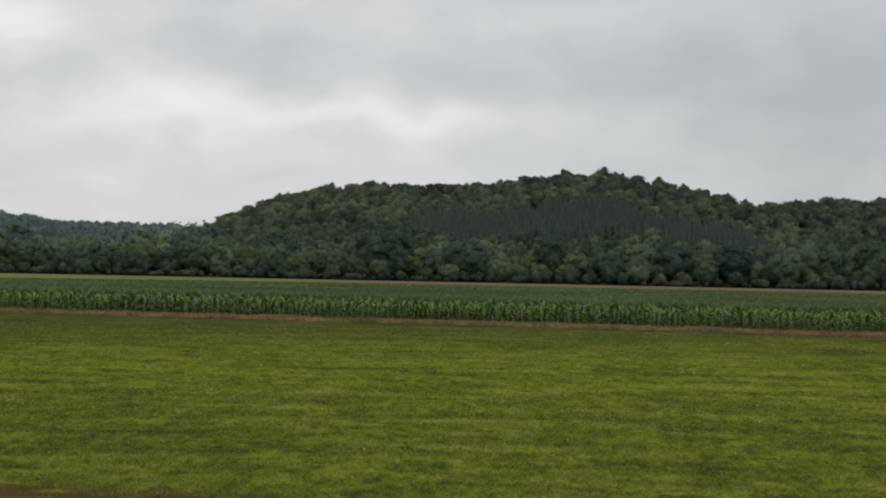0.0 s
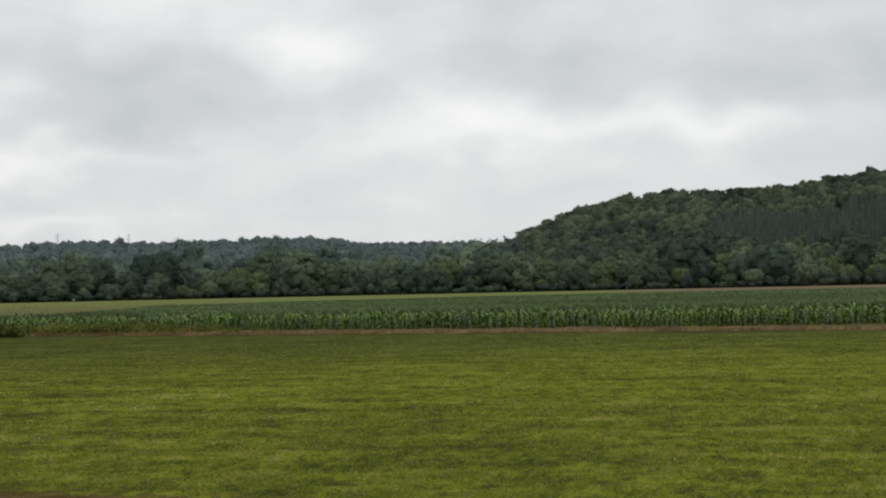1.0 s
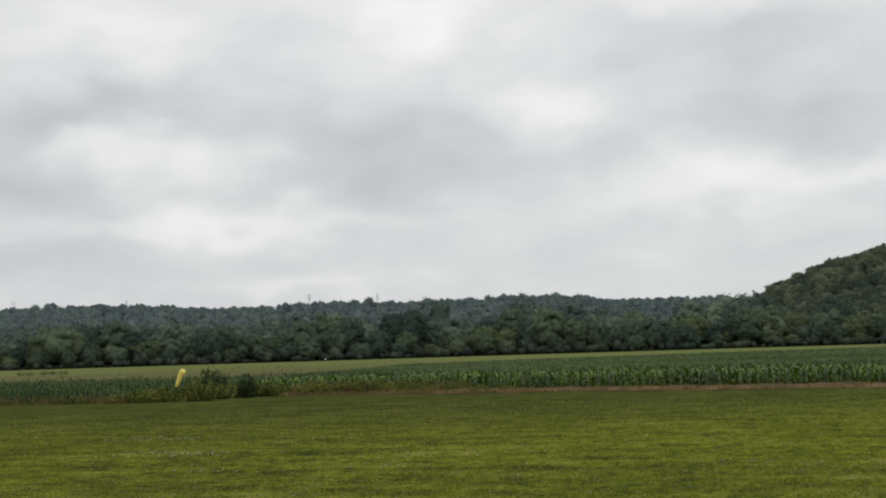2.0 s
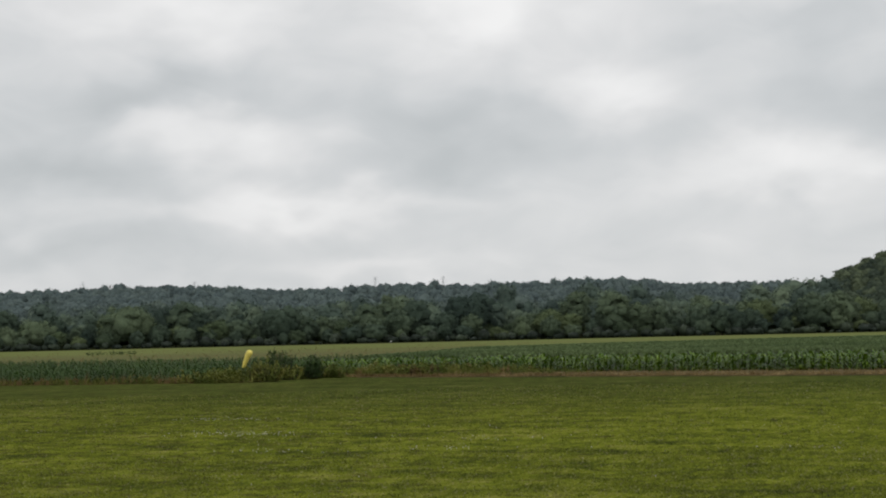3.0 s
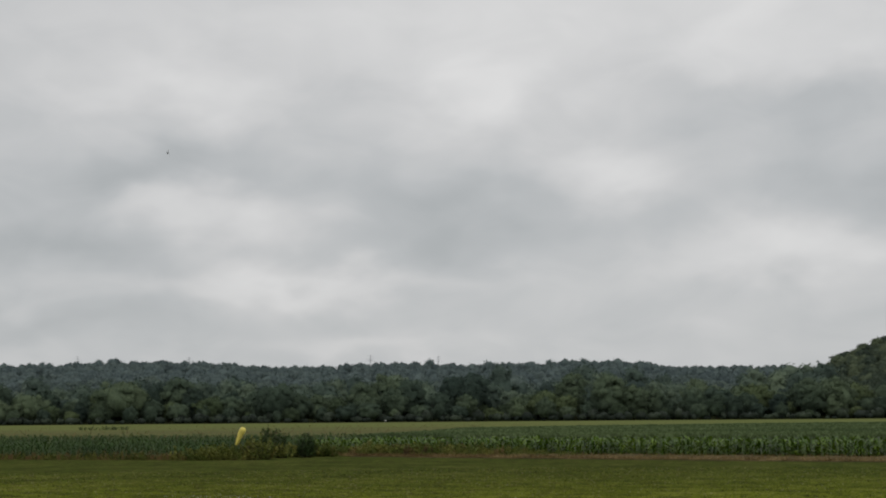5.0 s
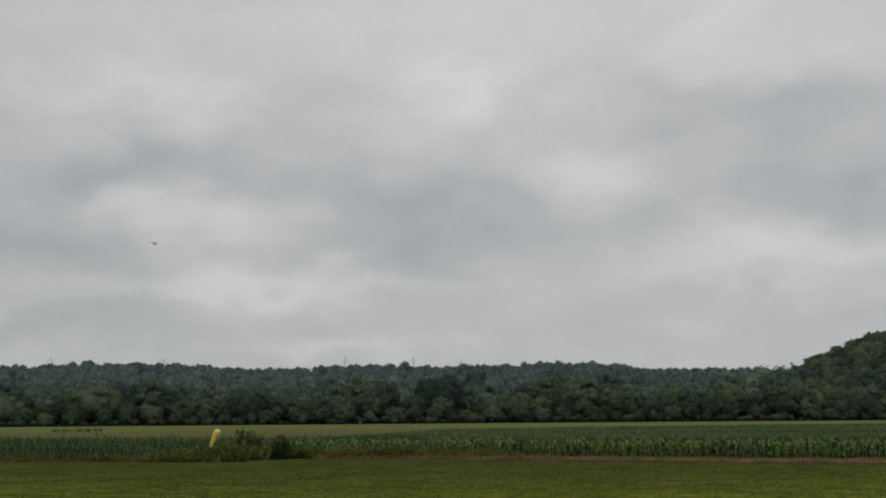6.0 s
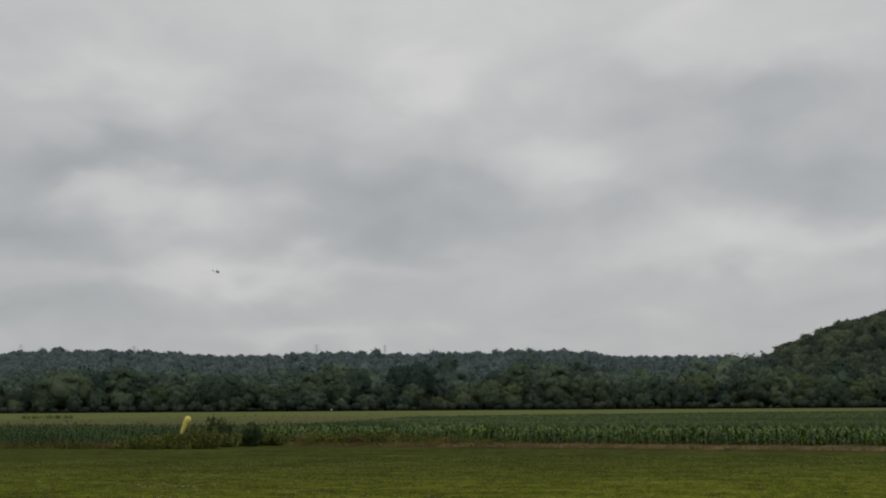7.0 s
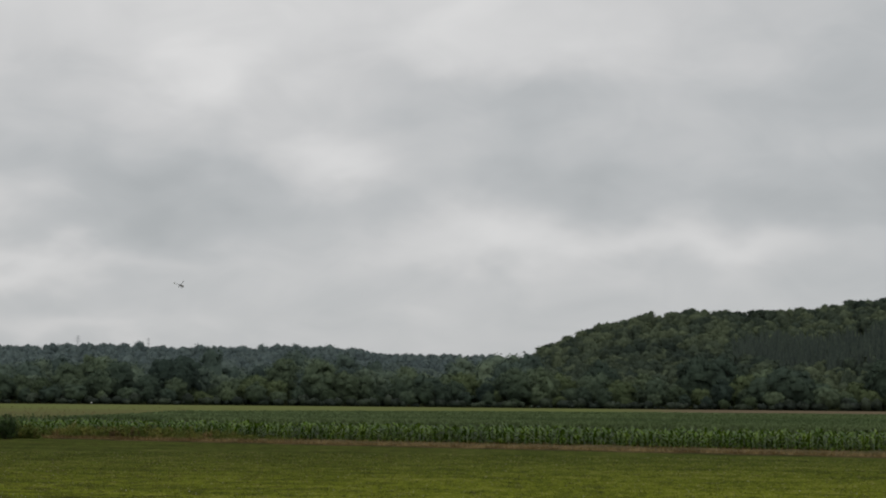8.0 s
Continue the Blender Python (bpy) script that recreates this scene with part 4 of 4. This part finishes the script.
def soil_bank():
    """Low bank of dry earth between the lawn and the corn."""
    xs = np.linspace(-32.5, 24, 228)
    across = np.linspace(-0.2, 3.6, 14)
    X, S = np.meshgrid(xs, across, indexing="ij")
    hump = np.clip(np.sin(np.clip((S + 0.2) / 3.8, 0, 1) * np.pi), 0, 1) ** 0.8
    lump = np.array([[noise.noise((x * 0.5, s * 1.2, 0)) + 0.5 * noise.noise((x * 2.1, s * 3.1, 4)) for s in across] for x in xs])
    Z = hump * (0.16 + 0.10 * lump) - 0.02
    Y = 61.0 - SLOPE * X + S + 0.25 * lump
    verts = np.stack([X, Y, Z], -1).reshape(-1, 3)
    m = len(across)
    i, j = np.meshgrid(np.arange(len(xs) - 1), np.arange(m - 1), indexing="ij")
    faces = np.stack([i * m + j, (i + 1) * m + j, (i + 1) * m + j + 1, i * m + j + 1], -1).reshape(-1, 4)
    mat, n = material("bank_soil")
    where = n.add("ShaderNodeNewGeometry").outputs["Position"]
    tone = n.math("ADD", n.math("MULTIPLY", n.noise(where, 0.5, 5.0), 0.6), n.math("MULTIPLY", n.noise(where, 9.0, 5.0), 0.4))
    surface(n, n.ramp(tone, (0.38, (0.044, 0.050, 0.013)), (0.46, (0.060, 0.050, 0.017)), (0.54, (0.088, 0.062, 0.024)), (0.66, (0.165, 0.124, 0.054))), 0.95, bump=tone, strength=0.7, distance=0.04, spec=0.1)
    tagged(new("soil_bank", mesh_of("soil_bank", verts, faces, mat, True)), "low bank of dry brown earth and straw along the corn", "bank", kind="structure")


soil_bank()


# ---------------------------------------------------------------- grass
def blades(rng, x, y, z, length, width, lean=0.5):
    """Single three-cornered blades rooted at the points."""
    n = len(x)
    a = rng.uniform(0, 2 * np.pi, n)
    tilt = rng.uniform(0.1, lean, n) * length
    root = np.stack([x, y, z], -1)
    side = np.stack([-np.sin(a), np.cos(a), 0 * a], -1) * width[:, None] * 0.5
    b = rng.uniform(0, 2 * np.pi, n)
    tip = root + np.stack([np.cos(b) * tilt, np.sin(b) * tilt, length], -1)
    down = np.cross(2 * side, tip - root)[:, 2] < 0
    side = np.where(down[:, None], -side, side)
    verts = np.stack([root - side, root + side, tip], 1).reshape(-1, 3)
    return verts, np.arange(3 * n).reshape(-1, 3)


# patches of clover: place, half width, heads
CLOVER = [(-15.4, 27.8, 0.8, 130), (-18.9, 33.0, 0.7, 60), (-9.7, 24.4, 0.6, 26), (-12.4, 23.5, 0.6, 24), (-3.8, 24.7, 0.5, 8), (-3.2, 30.0, 1.2, 12), (-10.0, 26.8, 0.8, 22), (-3.6, 24.5, 0.5, 8)]


def lawn():
    rng = np.random.default_rng(17)
    count = 460000
    r = np.where(np.arange(count) < 200000, 12.4 * (26.0 / 12.4) ** rng.uniform(0, 1, count), 12.4 * (72.0 / 12.4) ** rng.uniform(0, 1, count))
    x, y = polar(rng.uniform(-17, 40, count), r)
    clump = np.sin(x * 3.1 + 2 * np.sin(y * 1.3)) * np.sin(y * 2.7 + 2 * np.sin(x * 1.1))
    keep = (y + 0.24 * x > 12.8 + 0.3 * clump) & (y + SLOPE * x < 61.6 + 0.6 * clump) & ((x > -36) | (y < 63.4)) & (rng.uniform(-1.3, 1, count) < 0.35 * clump) & (r < 58)
    x, y, clump, r = x[keep], y[keep], clump[keep], r[keep]
    far = r / 13.0
    v, f = blades(rng, x, y, 0 * x - 0.003, rng.uniform(0.010, 0.028, len(x)) * (1 + 0.35 * clump) * far ** 0.25, 0.019 * far ** 0.8 * rng.uniform(0.6, 1.5, len(x)), 2.5)
    vs, fs = [v], [f]
    # longer tufts along the bare edge
    xs = rng.uniform(-14, 8, 9000)
    ys = 12.75 - 0.24 * xs + rng.normal(0, 0.28, 9000)
    tuft = np.sin(xs * 4.3 + 1.7 * np.sin(ys * 5.0)) * np.sin(ys * 6.1 + xs) > -0.1
    v, f2 = blades(rng, xs[tuft], ys[tuft], 0 * xs[tuft] - 0.003, rng.uniform(0.02, 0.055, tuft.sum()), rng.uniform(0.007, 0.016, tuft.sum()), 1.6)
    fs.append(f2 + len(vs[0]))
    vs.append(v)
    verts = np.concatenate(vs)
    up = unit(rng.normal((0, 0, 1.0), (0.35, 0.35, 0.0), (len(verts), 3)))
    ob = new("lawn_grass", mesh_of("lawn_grass", verts, np.concatenate(fs), blade_material(), True, up))
    tagged(ob, "short mown green grass blades of the lawn", "grass", kind="stuff")
    # clover heads in loose patches
    heads = [rng.normal((x, y), (w, w * 0.45), (k, 2)) for x, y, w, k in CLOVER]
    heads = np.concatenate(heads + [np.stack(polar(rng.uniform(-16, 39, 90), rng.uniform(16, 40, 90)), -1)])
    bud = [(np.array([(0.013, 0, 0), (0, 0.013, 0), (-0.013, 0, 0), (0, -0.013, 0), (0, 0, 0.014), (0, 0, -0.012)]),
            np.array([(0, 1, 4), (1, 2, 4), (2, 3, 4), (3, 0, 4), (1, 0, 5), (2, 1, 5), (3, 2, 5), (0, 3, 5)]))]
    spots = np.concatenate([heads, rng.uniform(0.03, 0.07, (len(heads), 1))], 1)
    ob = new("clover_flowers", mesh_of("clover_flowers", *scatter(rng, bud, spots, rng.uniform(0.4, 0.95, len(heads))), PETAL))
    tagged(ob, "small white clover heads scattered in the lawn", "flowers", kind="stuff")
    n = 22000
    xs = rng.uniform(-33, 22, n)
    ys = 61.0 - SLOPE * xs + np.where(rng.uniform(0, 1, n) < 0.55, rng.normal(0.1, 0.3, n), rng.uniform(-0.3, 3.6, n))
    v, f = blades(rng, xs, ys, 0 * xs + 0.05, rng.uniform(0.04, 0.20, n), rng.uniform(0.012, 0.035, n), 1.6)
    tagged(new("dry_grass", mesh_of("dry_grass", v, f, STRAW)), "dead straw-coloured grass on the earth bank", "grass", kind="stuff")


lawn()


# ---------------------------------------------------------------- pylons on the ridge
def pylon(x, y, z, tall):
    root = new("pylon")
    bm = bmesh.new()
    w = 3.2
    for sx in (-1, 1):
        for sy in (-1, 1):
            tube(bm, [(sx * w, sy * w, -1), (sx * 0.9, sy * 0.9, tall * 0.6), (sx * 0.5, sy * 0.5, tall)], [0.14, 0.11, 0.09], 4)
    part("leg_frame", bm, STEEL, root)
    bm = bmesh.new()
    for k in range(9):
        f, g = k / 9, (k + 1) / 9
        a, b = w + (0.6 - w) * f, w + (0.6 - w) * g
        for sy in (-1, 1):
            tube(bm, [(-a, sy * a, tall * f), (b, sy * b, tall * g)], [0.05, 0.05], 4)
            tube(bm, [(a, sy * a, tall * f), (-b, sy * b, tall * g)], [0.05, 0.05], 4)
    part("lattice", bm, STEEL, root)
    for h, reach in ((0.72, 6.0), (0.84, 5.0), (0.95, 4.0)):
        part("cross_arm", tube(bmesh.new(), [(-reach, 0, tall * h), (0, 0, tall * h + 0.8), (reach, 0, tall * h)], [0.08, 0.3, 0.08], 4), STEEL, root)
    root.matrix_basis = pose(x, y, z, 0, 0, 35)
    return tagged(root, "grey steel lattice power pylon rising above the ridge trees", "pylon", "power pylons on the ridge")


for az_, top in ((34.31, 2.16), (30.55, 2.11), (24.3, 2.16), (21.93, 2.12)):
    px_, py_ = polar(az_, 2300.0)
    base_ = float(rise(px_, py_))
    pylon(float(px_), float(py_), base_, EYE + 2300 * math.tan(radians(top)) - base_)


# ---------------------------------------------------------------- model helicopter
def helicopter():
    """A radio-controlled helicopter, nose along +x."""
    root = new("model_helicopter")
    bm = ellipsoid(bmesh.new(), (0.12, 0, 0), (0.25, 0.085, 0.115))
    for v in bm.verts:
        if v.co.x > 0.12:
            v.co.z -= (v.co.x - 0.12) * 0.22
    part("canopy", bm, CANOPY, root, "dark glossy canopy with a yellow tint")
    bm = bmesh.new()
    bmesh.ops.create_cube(bm, size=1, matrix=Matrix.Translation((-0.08, 0, 0.0)) @ Matrix.Diagonal((0.32, 0.06, 0.16, 1)))
    bmesh.ops.bevel(bm, geom=bm.edges[:], offset=0.015, segments=2, affect="EDGES")
    part("frame", bm, BLACK, root)
    part("tail_boom", tube(bmesh.new(), [(-0.2, 0, 0.03), (-0.85, 0, 0.03)], [0.022, 0.018], 8), CARBON, root)
    bm = bmesh.new()
    bmesh.ops.create_cube(bm, size=1, matrix=Matrix.Translation((-0.86, 0, 0.06)) @ Matrix.Diagonal((0.09, 0.012, 0.24, 1)))
    part("tail_fin", bm, WHITE, root)
    for s in (-1, 1):
        bm = tube(bmesh.new(), [(0.24, s * 0.12, -0.20), (0.2, s * 0.12, -0.22), (-0.22, s * 0.12, -0.22)], [0.01, 0.011, 0.01], 6)
        tube(bm, [(0.12, s * 0.03, -0.08), (0.12, s * 0.12, -0.22)], [0.01, 0.01], 6)
        tube(bm, [(-0.12, s * 0.03, -0.08), (-0.12, s * 0.12, -0.22)], [0.01, 0.01], 6)
        part("skid", bm, BLACK, root)
    rotor = part("main_rotor", tube(bmesh.new(), [(0, 0, -0.12), (0, 0, 0.05)], [0.014, 0.02], 8), STEEL, root)
    rotor.location = (0, 0, 0.2)
    for s in (-1, 1):
        bm = bmesh.new()
        bmesh.ops.create_cube(bm, size=1, matrix=Matrix.Translation((s * 0.40, 0, 0.03)) @ Matrix.Diagonal((0.66, 0.065, 0.008, 1)))
        part("blade", bm, CARBON, rotor)
    tail = part("tail_rotor", tube(bmesh.new(), [(0, -0.03, 0), (0, 0.03, 0)], [0.01, 0.01], 6), STEEL, root)
    tail.location = (-0.86, 0.04, 0.03)
    for s in (-1, 1):
        bm = bmesh.new()
        bmesh.ops.create_cube(bm, size=1, matrix=Matrix.Translation((0, 0.02, s * 0.07)) @ Matrix.Diagonal((0.028, 0.005, 0.12, 1)))
        part("blade", bm, WHITE, tail)
    tagged(root, "small dark radio-controlled helicopter with two-bladed rotor, flying", "helicopter")
    return root, rotor, tail


heli, main_rotor, tail_rotor = helicopter()


def motions():
    rows = []
    # seconds, azimuth, elevation, distance, then nose heading, pitch, roll
    for t, az, el, dist, head, nose, bank in FLIGHT:
        x, y = polar(az, dist)
        z = EYE + dist * math.tan(radians(el))
        rows.append((t, pose(float(x), float(y), z) @ pose(0, 0, 0, 0, 0, head) @ pose(0, 0, 0, 0, -nose) @ pose(0, 0, 0, bank)))
    walk(heli, rows)
    walk(main_rotor, [(k / 10, pose(0, 0, 0.2, 0, 0, 45 * (k - 36) + 4.5 * max(0, k - 60))) for k in range(81)])
    walk(tail_rotor, [(k / 10, pose(-0.86, 0.04, 0.03, 0, 83 * k, 0)) for k in range(81)])


FLIGHT = [
    (0.0, 58, 2.0, 240, 40, 0, 0), (1.5, 48, 2.0, 230, 60, 0, 0), (2.5, 38, 1.8, 225, 90, 0, 0), (3.0, 33.4, 2.0, 220, 115, 8, 0), (3.3, 32.58, 2.99, 220, 121, 10, 0),
    (3.4, 32.47, 3.70, 220, 121, 14, 0), (3.5, 32.30, 4.36, 220, 121, 34, 0), (3.6, 32.16, 5.15, 220, 121, 66, 0), (3.7, 31.97, 6.04, 220, 121, 82, 0), (3.8, 31.79, 6.88, 220, 121, 85, 0),
    (3.9, 31.70, 7.67, 222, 121, 85, -15), (4.0, 31.47, 8.35, 225, 121, 83, -8), (4.1, 31.36, 9.04, 228, 121, 78, 12), (4.2, 31.22, 9.56, 232, 121, 60, 20), (4.3, 31.16, 9.96, 238, 121, 38, 30),
    (4.4, 31.14, 10.24, 244, 121, 15, 50), (4.5, 31.11, 10.30, 250, 121, 0, 70), (4.7, 31.22, 10.09, 262, 121, -12, 80), (4.9, 31.28, 9.49, 270, 121, -18, 82), (5.0, 31.33, 9.15, 272, 121, -20, 82),
    (5.2, 31.41, 8.40, 275, 115, -20, 70), (5.55, 31.3, 7.2, 270, 80, -15, 40), (5.95, 30.95, 6.2, 262, 25, -10, 20), (6.3, 30.46, 5.53, 250, -25, -10, 10), (6.5, 29.97, 5.07, 243, -22, -10, 8),
    (6.7, 29.25, 4.91, 236, -18, -10, 6), (7.0, 27.74, 4.68, 226, -12, -10, 10), (7.2, 26.71, 4.43, 219, -8, -12, 16), (7.5, 24.90, 3.96, 208, -4, -13, 24), (7.7, 23.37, 3.90, 200, -2, -14, 30),
    (8.0, 20.87, 3.94, 190, 0, -16, 36),
]

motions()
